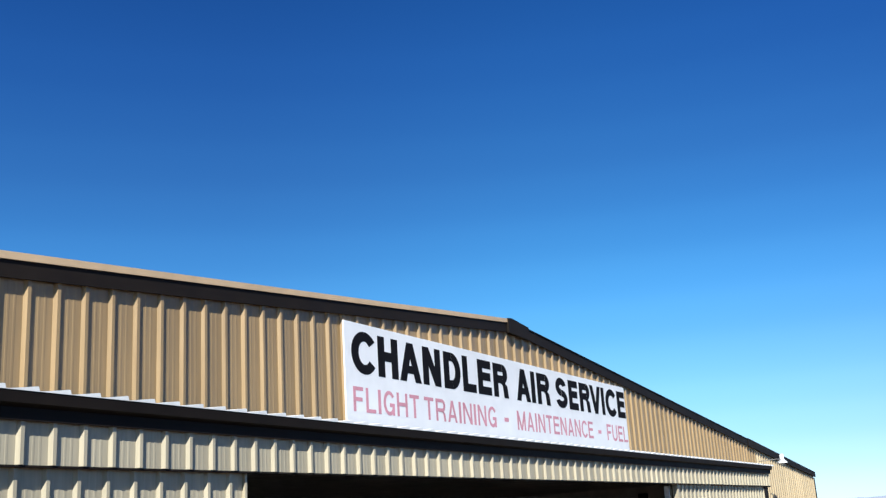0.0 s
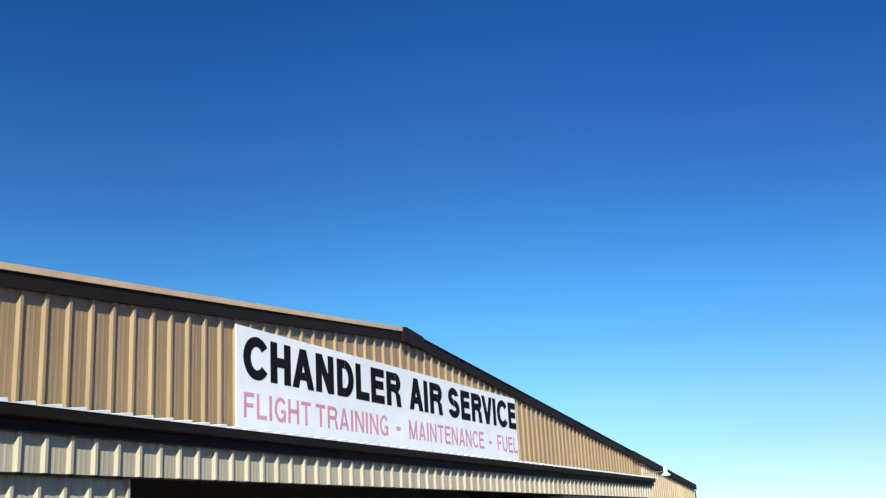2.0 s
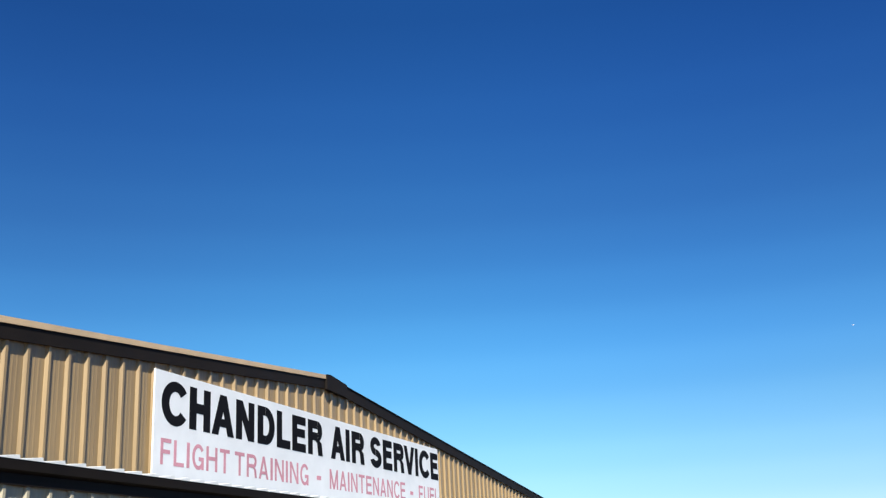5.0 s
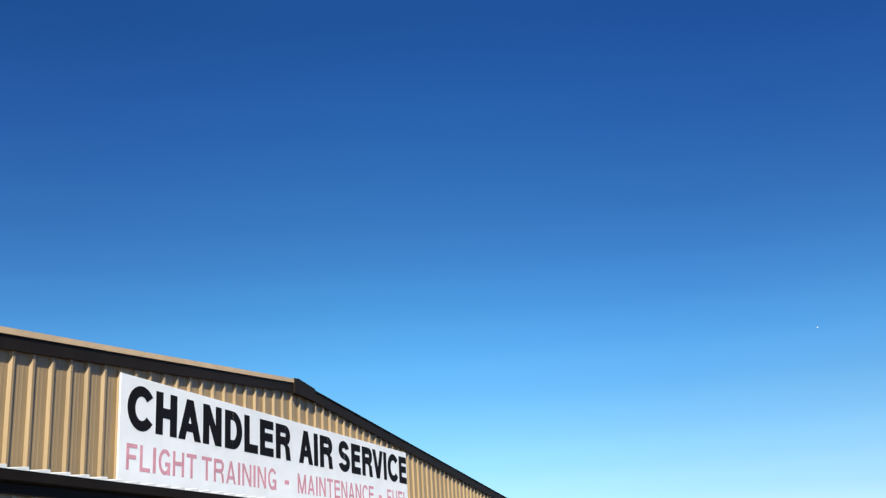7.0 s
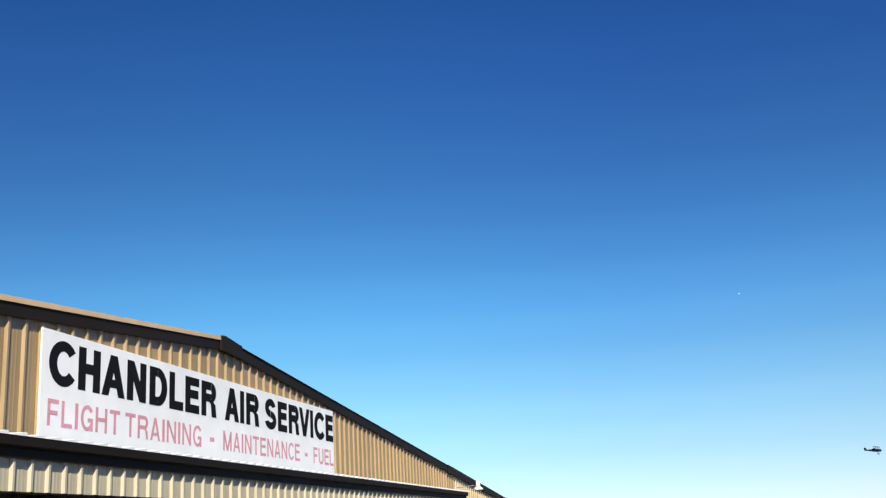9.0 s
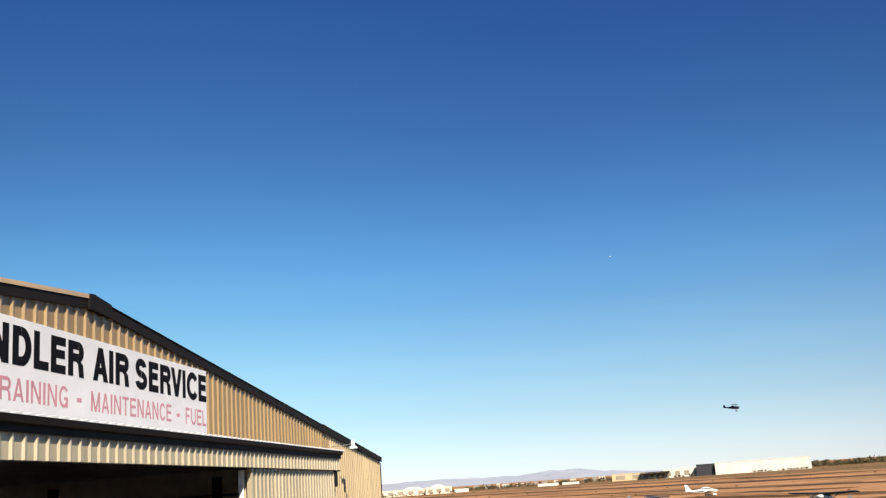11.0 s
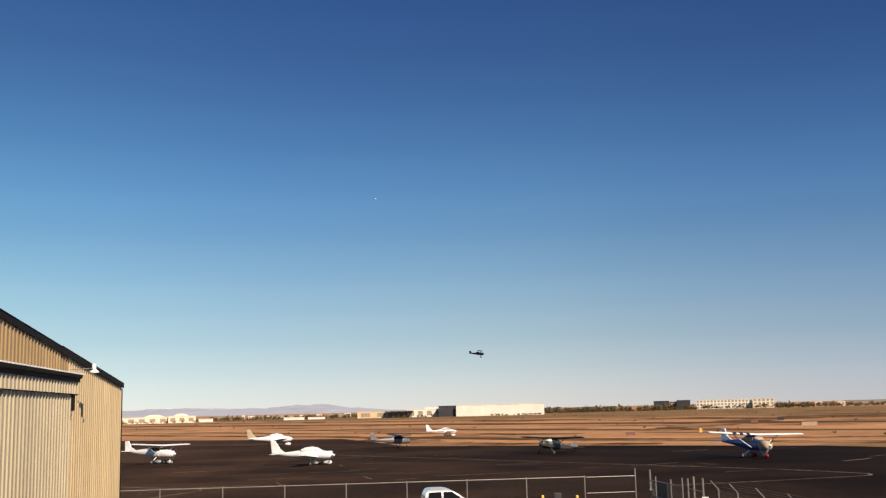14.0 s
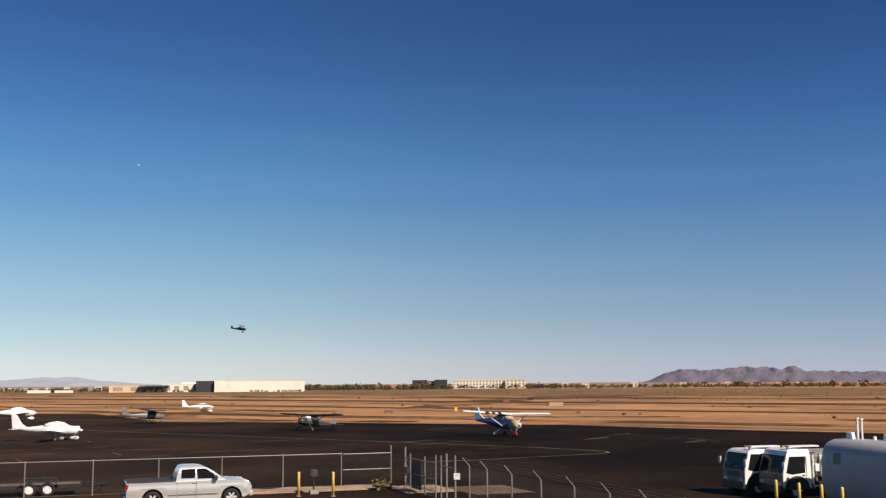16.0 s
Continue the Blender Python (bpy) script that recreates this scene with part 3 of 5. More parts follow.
def strokes(ch, w, t):
    """A plain upright sans-serif capital in a unit square; w, t: widths of its upright and level strokes."""
    left, right = bar(0, w, 0, 1), bar(1 - w, 1, 0, 1)
    top, foot, waist = bar(0, 1, 1 - t, 1), bar(0, 1, 0, t), bar(0, 0.94, 0.53 - t / 2, 0.53 + t / 2)
    r = (1 + t) / 4
    return {
        "A": [slant(0, 0.5 - w / 2, w), slant(1 - w, 0.5 - w / 2, w), bar(0.2, 0.8, 0.21, 0.21 + t * 0.85)],
        "C": [bow(0.555, 0.5, 0.555, 0.515, w, t, 37, 323)],
        "D": [left, bar(0, 0.46, 1 - t, 1), bar(0, 0.46, 0, t), bow(0.46, 0.5, 0.54, 0.5, w, t, -90, 90)],
        "E": [left, top, foot, waist],
        "F": [left, top, bar(0, 0.9, 0.50 - t / 2, 0.50 + t / 2)],
        "G": [bow(0.53, 0.5, 0.53, 0.515, w, t, 36, 330), bar(1 - w, 1, 0, 0.5), bar(0.55, 1, 0.5 - t, 0.5)],
        "H": [left, right, bar(0, 1, 0.52 - t / 2, 0.52 + t / 2)],
        "I": [bar(0, 1, 0, 1)],
        "L": [left, foot],
        "M": [left, right, slant(0.5 - w / 2, 0, w), slant(0.5 - w / 2, 1 - w, w)],
        "N": [left, right, slant(1 - w * 1.05, 0, w * 1.05)],
        "R": [left, bar(0, 0.64, 1 - t, 1), bar(0, 0.64, 0.42, 0.42 + t), bow(0.64, 0.71, 0.34, 0.29, w, t, -90, 90), slant(1 - w, 0.93 - w, w, 0, 0.36), slant(0.93 - w, 0.72 - w, w, 0.36, 0.47)],
        "S": [bow(0.49, 1.008 - r, 0.46, r, w, t, 14, 270), bow(0.5, r - 0.008, 0.5, r, w, t, 90, -166)],
        "T": [top, bar(0.5 - w / 2, 0.5 + w / 2, 0, 1)],
        "U": [bar(0, w, 0.36, 1), bar(1 - w, 1, 0.36, 1), bow(0.5, 0.36, 0.5, 0.37, w, t, 180, 360)],
        "V": [slant(0.5 - w / 2, 0, w), slant(0.5 - w / 2, 1 - w, w)],
    }[ch]


def letter(ch, x0, x1, z0, z1, stem, level, mat, label):
    """One painted letter of the sign, between x0 and x1 and z0 and z1 on the board."""
    bm = bmesh.new()
    for i, rows in enumerate(strokes(ch, stem / (x1 - x0), level / (z1 - z0))):
        y = -0.002 - 0.0005 * i
        vs = [[bm.verts.new((x0 + (x1 - x0) * u, y, z0 + (z1 - z0) * v)) for u, v in row] for row in rows]
        for a, b in zip(vs, vs[1:]):
            bm.faces.new((a[0], a[1], b[1], b[0]))
    return part("letter", bm, mat, sign, label)


for text, a, b in (("C", 0.14, 0.67), ("H", 0.735, 1.215), ("A", 1.25, 1.80), ("N", 1.85, 2.34), ("D", 2.43, 2.92), ("L", 2.985, 3.40), ("E", 3.46, 3.90), ("R", 3.975, 4.48),
                   ("A", 4.78, 5.31), ("I", 5.35, 5.51), ("R", 5.59, 6.11), ("S", 6.36, 6.87), ("E", 6.94, 7.37), ("R", 7.45, 7.96), ("V", 7.97, 8.52), ("I", 8.55, 8.71), ("C", 8.77, 9.34), ("E", 9.41, 9.85)):
    letter(text, a, b, 0.572, 1.088, 0.162, 0.122, INK, "bold black letter " + text)
WIDTHS = {"I": 0.15, "L": 0.50, "F": 0.50, "E": 0.54, "T": 0.56, "M": 0.70}
for text, a, b in (("FLIGHT", 0.15, 1.70), ("TRAINING", 1.83, 3.98), ("MAINTENANCE", 4.72, 7.97), ("FUEL", 8.69, 9.83)):
    gap = 0.13
    unit = (b - a) / (sum(WIDTHS.get(c, 0.60) for c in text) + gap * (len(text) - 1))
    for c in text:
        w = WIDTHS.get(c, 0.60) * unit
        letter(c, a, a + w, 0.105, 0.405, 0.056, 0.046, REDINK, "thin faded red letter " + c)
        a += w + gap * unit
for a in (4.26, 8.23):
    part("dash", boxed(a, a + 0.15, -0.003, -0.001, 0.21, 0.27), REDINK, sign)

# ---- distance ----
def at(az, r, z=0.0):
    a = radians(az)
    return Vector((-math.sin(a) * r, math.cos(a) * r, z))


def building(name, az0, az1, r, h, depth, mat, label, rows=0, cols=0, turn=0.0, z0=0.0):
    """A far building between two bearings, its front square to the view, with a parapet and windows."""
    p, q = at(az0, r), at(az1, r)
    w = (q - p).length
    ang = math.degrees(math.atan2(q.y - p.y, q.x - p.x))
    b = thing(name, Matrix.Translation((p + q) / 2) @ pose(0, 0, 0, 0, 0, ang + turn), label, "building", "far buildings beyond the airfield")
    part("wall", boxed(-w / 2, w / 2, 0, depth, z0, h), mat, b)
    part("parapet", boxed(-w / 2 - 0.2, w / 2 + 0.2, -0.2, depth + 0.2, h, h + 0.35), mat, b)
    for i in range(cols):
        for k in range(rows):
            cx, ww, hh = -w / 2 + (i + 0.5) * w / cols, w / cols * 0.55, h / rows
            part("window", boxed(cx - ww / 2, cx + ww / 2, -0.15, 0.3, k * hh + hh * 0.22, k * hh + hh * 0.78), WINDOW, b)
    return b


building("terminal_building", -79.2, -82.4, 850, 4.6, 30, CREAM, "low cream building beyond the dry field", 1, 6)
for az0, az1, h in ((-81.1, -82.3, 6.6), (-82.6, -83.5, 7.2)):
    p, q = at(az0, 858), at(az1, 858)
    d = thing("domed_hall", Matrix.Translation((p + q) / 2) @ pose(0, 0, 0, 0, 0, math.degrees(math.atan2(q.y - p.y, q.x - p.x))), "cream hall with a low curved roof beyond the field", "building", "far buildings beyond the airfield")
    w = (q - p).length / 2
    bm = bmesh.new()
    loft(bm, [[Vector((w * math.cos(math.pi * i / 12), y, 3.4 + (h - 3.4) * math.sin(math.pi * i / 12))) for i in range(13)] for y in (0, 24)])
    part("roof", bm, CREAM, d)
    part("wall", boxed(-w, w, 0.3, 23.7, 0, 3.5), CREAM, d)
building("low_building", -82.4, -83.8, 845, 5.0, 25, CREAM, "low cream building beside the domed halls", 1, 3)
building("low_building", -83.95, -84.7, 860, 2.3, 12, WHITEWALL, "small white building beyond the field")
building("low_building", -88.4, -89.5, 850, 1.8, 12, WHITEWALL, "long low white building beyond the field")
building("low_building", -89.7, -90.6, 865, 1.5, 12, WHITEWALL, "long low white building beyond the field")
building("tan_hangar", -92.35, -94.1, 836, 5.1, 30, TANWALL, "tan steel hangar beyond the runway", 1, 2)
can = thing("open_canopy", Matrix.Translation(at(-94.6, 815)) @ pose(0, 0, 0, 0, 0, -94.6), "open aircraft shelter with a dark flat roof", "shelter")
part("roof", boxed(-11, 11, -1, 20, 4.6, 5.2), DARKWALL, can)
for i in range(5):
    part("post", boxed(-9.5 + i * 4.6, -9.0 + i * 4.6, 0, 0.5, 0, 4.6), DARKWALL, can)
part("rear_wall", boxed(-10, 10, 18, 18.4, 0, 4.4), CONCRETE, can)
building("white_hangar", -95.05, -96.95, 830, 6.0, 30, WHITEWALL, "white low hangar beyond the runway", 1, 4)
building("white_hangar", -96.0, -96.8, 838, 7.0, 20, WHITEWALL, "white stepped hangar beyond the runway")
building("dark_block", -96.75, -97.72, 800, 7.9, 30, DARKWALL, "dark glazed office end of the warehouse")
building("warehouse", -97.70, -102.47, 796, 8.2, 60, WHITEWALL, "long plain cream warehouse beyond the runway")
building("dark_offices", -108.3, -109.1, 985, 8.0, 25, DARKWALL, "dark modern office building")
building("red_offices", -109.0, -109.5, 995, 7.2, 25, REDWALL, "red brown office building between dark blocks", 2, 3)
building("dark_offices", -109.5, -110.2, 990, 8.3, 25, DARKWALL, "dark modern office building", 0, 0)
building("hotel", -110.5, -113.35, 1000, 8.3, 30, WHITEWALL, "pale three-storey hotel with rows of windows", 3, 16)
building("hotel_wing", -113.4, -114.45, 990, 8.5, 30, CREAM, "cream wing of the hotel", 3, 5)
building("apartment_row", -117.8, -121.6, 1150, 4.6, 20, CONCRETE, "far row of grey houses behind trees", 2, 26)
random.seed(12)
for i in range(15):
    az = -114.8 - i * 1.25 - random.uniform(0, 0.4)
    building("far_house", az, az - random.uniform(0.2, 0.45), random.uniform(1050, 1300), random.uniform(3, 5.2), 12,
             random.choice((WHITEWALL, CREAM, CONCRETE, DARKWALL)), "small far house among trees", 1, 2)
for i in range(14):
    az = -84.9 - i * 0.52 - random.uniform(0, 0.3)
    building("far_house", az, az - random.uniform(0.15, 0.4), random.uniform(1000, 1300), random.uniform(2.6, 4.4), 10,
             random.choice((WHITEWALL, CONCRETE, CREAM, CONCRETE)), "small far house among trees", 1, 2)


def clumps(name, spots, mat, label, category, seed):
    """Many uneven leaf clumps, joined."""
    rng = random.Random(seed)
    verts, faces = [], []
    for x, y, z, r, n in spots:
        for _ in range(n):
            c = Vector((x + rng.gauss(0, r * 0.48), y + rng.gauss(0, r * 0.48), z + rng.gauss(0, r * 0.30)))
            s = r * rng.uniform(0.15, 0.36)
            a, b, g = (Vector((rng.gauss(0, 1), rng.gauss(0, 1), rng.gauss(0, 1))).normalized() * s for _ in range(3))
            k = len(verts)
            verts += [c + a, c + b, c - a * 0.7 + g * 0.4, c - b * 0.8, c + g, c - g * 0.9]
            faces += [(k, k + 1, k + 4), (k + 1, k + 2, k + 4), (k + 2, k + 3, k + 4), (k + 3, k, k + 4), (k + 1, k, k + 5), (k + 2, k + 1, k + 5), (k + 3, k + 2, k + 5), (k, k + 3, k + 5)]
    me = bpy.data.meshes.new(name)
    me.from_pydata([tuple(v) for v in verts], [], faces)
    me.materials.append(mat)
    return tagged(new(name, me), label, category, kind="stuff")


rng = random.Random(7)
spots = []
def belt(az0, az1, n, r0, r1, h0, h1, k=16):
    for _ in range(n):
        az, r, h = rng.uniform(az0, az1), rng.uniform(r0, r1), rng.uniform(h0, h1)
        p = at(az, r)
        spots.append((p.x, p.y, h * 0.5, h * 0.62, k))
belt(-102.4, -110.6, 170, 900, 1010, 1.0, 2.4, 30)
belt(-114.4, -134, 420, 930, 1250, 0.8, 2.0, 26)
belt(-83.8, -92.6, 160, 900, 1100, 1.0, 2.2, 16)
belt(-102.4, -110.6, 95, 900, 1010, 1.8, 6.4, 44)
belt(-114.4, -133.5, 300, 940, 1250, 1.6, 4.2, 34)
belt(-114.6, -116.2, 26, 930, 980, 3, 5.5, 26)
belt(-84.2, -92.6, 120, 880, 1100, 1.5, 4.6)
belt(-89.6, -90.6, 16, 880, 900, 2.0, 3.6, 40)
belt(-99.6, -102.4, 26, 785, 792, 0.8, 1.7, 44)
belt(-94.2, -96.6, 14, 790, 798, 1.2, 2.6, 40)
belt(-110.7, -114.4, 26, 970, 985, 2.0, 5.0)
belt(-79, -84, 30, 830, 842, 1.0, 2.4)
belt(-123, -134, 12, 950, 1000, 5, 7.0, 30)
clumps("tree_belt", spots, LEAF, "far belt of dusty green trees beyond the airfield", "trees", 3)
spots = []
for _ in range(230):
    az, r = rng.uniform(-80, -135), rng.uniform(150, 800)
    p = at(az, r)
    s = 0.55 * p.x - 0.835 * p.y
    if s > 150 and not 183 < s < 202 and not 243 < s < 282:
        spots.append((p.x, p.y, 0.12, rng.uniform(0.2, 0.55), 34))
clumps("field_weeds", spots, SCRUB, "scattered dark weeds on the dry field", "weeds", 5)


def range_of_hills(name, az0, az1, r, crest, mat, label, seed, n=150):
    """A rugged ridge; crest(u) gives its height along it."""
    bm = bmesh.new()
    rows = []
    for j in range(9):
        row = []
        for i in range(n + 1):
            u = i / n
            h = crest(u)
            f = j / 8
            rough = noise.fractal(Vector((u * 34, f * 4, seed)), 0.9, 2.1, 6) * 0.17 * h * (0.3 + f)
            p = at(az0 + (az1 - az0) * u, r + f * 500 + 60 * noise.noise(Vector((u * 30, f * 3, seed + 4))), max(-1, (h + rough) * f ** 0.8) if j else -1)
            row.append(bm.verts.new(p))
        rows.append(row)
    for a, b in zip(rows, rows[1:]):
        for i in range(n):
            bm.faces.new((a[i], a[i + 1], b[i + 1], b[i]))
    return tagged(part(name, bm, mat), label, "mountain", kind="structure")


def bump(u, c, w, h):
    return h * math.exp(-((u - c) / w) ** 2)


RIDGE_U = (0, 0.025, 0.06, 0.10, 0.14, 0.20, 0.28, 0.32, 0.356, 0.40, 0.45, 0.57, 0.75, 1.0)
RIDGE_H = (0.5, 11, 40, 57, 50, 54, 64, 58, 61, 48, 39, 40, 34, 24)
range_of_hills("mountain_range", -120.6, -142, 4000, lambda u: float(np.interp(u, RIDGE_U, RIDGE_H)), ROCK, "rugged mountain range on the horizon, its purple grey tinted by painted haze", 2, 260)
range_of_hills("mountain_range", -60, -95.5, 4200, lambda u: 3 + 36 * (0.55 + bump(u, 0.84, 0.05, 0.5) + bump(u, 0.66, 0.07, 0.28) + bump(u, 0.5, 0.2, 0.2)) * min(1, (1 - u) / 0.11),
               HAZEROCK, "mountains on the horizon with pale haze painted into their colour", 6)

# ---- aircraft ----
def fuselage(stations, n=14):
    bm = bmesh.new()
    loft(bm, [oval(*s, n=n) for s in stations])
    return bm


def airfoil(chord, thick, n=5):
    """Closed section, leading edge at 0, trailing edge at -chord."""
    top = [(0, 0), (-0.03, 0.45), (-0.12, 0.85), (-0.3, 1.0), (-0.6, 0.7), (-1, 0.06)]
    low = [(-1, -0.03), (-0.6, -0.25), (-0.2, -0.3), (-0.04, -0.2)]
    return [(x * chord, z * thick) for x, z in top + low]


def wing(x, z, root, tip, half, side, dihedral=0.0, sweep=0.0, thick=0.13, y0=0.0, rounded=True):
    """One wing half, from the fuselage out to its tip."""
    bm = bmesh.new()
    rings = []
    for f in (0.0, 0.5, 0.95, 1.0) if rounded else (0.0, 1.0):
        c = root + (tip - root) * f
        k = 0.62 if f == 1.0 and rounded else 1.0
        y = y0 + (half - y0) * f
        rings.append([Vector((x - sweep * f - c * (1 - k) * 0.35 + px * k, side * y, z + (y - y0) * dihedral + pz * k)) for px, pz in airfoil(c, thick * c / root)])
    return loft(bm, rings)


def fin(pts, half, base=0.0):
    """An upright slab with rounded edges, from an outline in x and z."""
    bm = bmesh.new()
    c = Vector((sum(p[0] for p in pts) / len(pts), 0, sum(p[1] for p in pts) / len(pts)))
    rows = []
    for y, k in ((-half, 0.9), (-half * 0.6, 1.0), (half * 0.6, 1.0), (half, 0.9)):
        rows.append([c + (Vector((px, 0, pz)) - c) * k + Vector((0, y, 0)) for px, pz in pts])
    return loft(bm, rows)


def landing_wheel(parent, x, y, r, pants=None, leg=None, mat=WHITE, name="wheel"):
    bm = bmesh.new()
    wheel_at(bm, x, y, r, r, r * 0.75, 14)
    w = part(name, bm, RUBBER, parent, smooth=True)
    part("hub", tubed((x, y - r * 0.3, r), (x, y + r * 0.3, r), r * 0.6, seg=12), CHROME, w)
    if pants:
        bm = bmesh.new()
        loft(bm, [oval(x + dx, r * 1.25, w_, h_) for dx, w_, h_ in ((0.42, 0.02, 0.05), (0.30, 0.10, 0.16), (0.0, 0.13, 0.22), (-0.35, 0.09, 0.14), (-0.62, 0.02, 0.03))])
        part("wheel_fairing", bm, pants, parent, smooth=True)
    if leg:
        part("gear_leg", tubed((x, y, r), leg, 0.035, 0.05), mat, parent)


def propeller(parent, x, z, r, turn, spin=WHITE, blade=DGREY):
    bm = bmesh.new()
    loft(bm, [oval(x + dx, z, q, q, 12, 2.0) for dx, q in ((0.0, 0.17), (0.12, 0.14), (0.24, 0.07), (0.28, 0.01))])
    s = part("spinner", bm, spin, parent, smooth=True)
    for k in (0, 180):
        a = radians(turn + k)
        bm = bmesh.new()
        rings = []
        for f, w, t in ((0.1, 0.05, 0.6), (0.5, 0.08, 0.35), (0.9, 0.06, 0.15), (1.0, 0.03, 0.1)):
            c = Vector((x + 0.07, math.cos(a) * r * f, z + math.sin(a) * r * f))
            u = Vector((math.sin(t), -math.sin(a) * math.cos(t), math.cos(a) * math.cos(t))) * w
            v = Vector((0.012, 0, 0))
            rings.append([c + u + v, c - u + v, c - u - v, c + u - v])
        part("propeller_blade", loft(bm, rings), blade, s)


def low_wing(name, x, y, heading, label, body=WHITE, pane=GLASS, trim=None, fin_mat=None, scale=1.0, t_tail=False, group="parked aircraft on the apron"):
    """A low-wing single-engined aircraft, nose along +x."""
    p = thing(name, pose(x, y, 0.02, 0, 0, heading) @ Matrix.Scale(scale, 4), label, "airplane", group)
    part("fuselage", fuselage([(2.25, 1.02, 0.25, 0.22), (2.1, 1.02, 0.42, 0.36), (1.3, 1.05, 0.54, 0.46), (0.6, 1.12, 0.57, 0.55), (-0.6, 1.14, 0.56, 0.56), (-1.6, 1.15, 0.42, 0.42), (-3.0, 1.16, 0.24, 0.24), (-4.6, 1.22, 0.08, 0.13)]), body, p, smooth=True)
    bm = fuselage([(1.05, 1.50, 0.30, 0.06), (0.55, 1.60, 0.46, 0.26), (-0.1, 1.66, 0.48, 0.32), (-0.9, 1.62, 0.44, 0.26), (-1.5, 1.46, 0.30, 0.1)])
    part("cabin_roof", bm, body, p, smooth=True)
    bm = fuselage([(1.00, 1.52, 0.31, 0.07), (0.62, 1.585, 0.465, 0.20), (0.42, 1.60, 0.48, 0.24)])
    part("windshield", bm, pane, p, smooth=True)
    for s in (-1, 1):
        for a, b in ((-0.18, 0.36), (-0.78, -0.26), (-1.2, -0.86)):
            part("side_window", boxed(a, b, s * 0.455 - 0.03, s * 0.455 + 0.03, 1.5, 1.74, bevel=0.02), pane, p)
        part("wing", wing(0.75, 0.82, 1.75, 1.15, 4.9, s, 0.085, 0.0, 0.2, 0.3), body, p)
        part("tailplane", wing(-3.75, 1.22 if not t_tail else 2.5, 0.85, 0.7, 1.75, s, 0.0, 0.1, 0.07), body, p)
        landing_wheel(p, 0.25, s * 1.5, 0.22, body, (0.25, s * 1.5, 0.8), body)
    part("tail_fin", fin([(-3.1, 1.28), (-3.75, 1.75), (-4.35, 2.66), (-4.9, 2.7), (-4.72, 1.1)], 0.06), fin_mat or body, p)
    part("nose_wheel", wheel_at(bmesh.new(), 1.75, 0, 0.2, 0.2, 0.14, 14), RUBBER, p)
    part("nose_leg", tubed((1.75, 0, 0.2), (1.75, 0, 0.75), 0.04), body, p)
    bm = bmesh.new()
    loft(bm, [oval(1.75 + dx, 0.27, w_, h_) for dx, w_, h_ in ((0.42, 0.02, 0.05), (0.28, 0.11, 0.18), (0.0, 0.14, 0.23), (-0.38, 0.09, 0.14), (-0.6, 0.02, 0.03))])
    part("wheel_fairing", bm, body, p, smooth=True)
    if trim:
        for s in (-1, 1):
            bm = bmesh.new()
            loft(bm, [[Vector((xx, s * (w + 0.012), z + dz)) for dz in (-h, h)] + [Vector((xx, s * (w - 0.02), z + dz)) for dz in (h, -h)] for xx, w, z, h in ((1.9, 0.47, 1.03, 0.07), (0.6, 0.575, 1.08, 0.09), (-1.0, 0.52, 1.12, 0.08), (-3.0, 0.245, 1.16, 0.05), (-4.4, 0.11, 1.2, 0.04))])
            part("stripe", bm, trim, p)
    propeller(p, 2.25, 1.02, 0.95, 10)
    return p


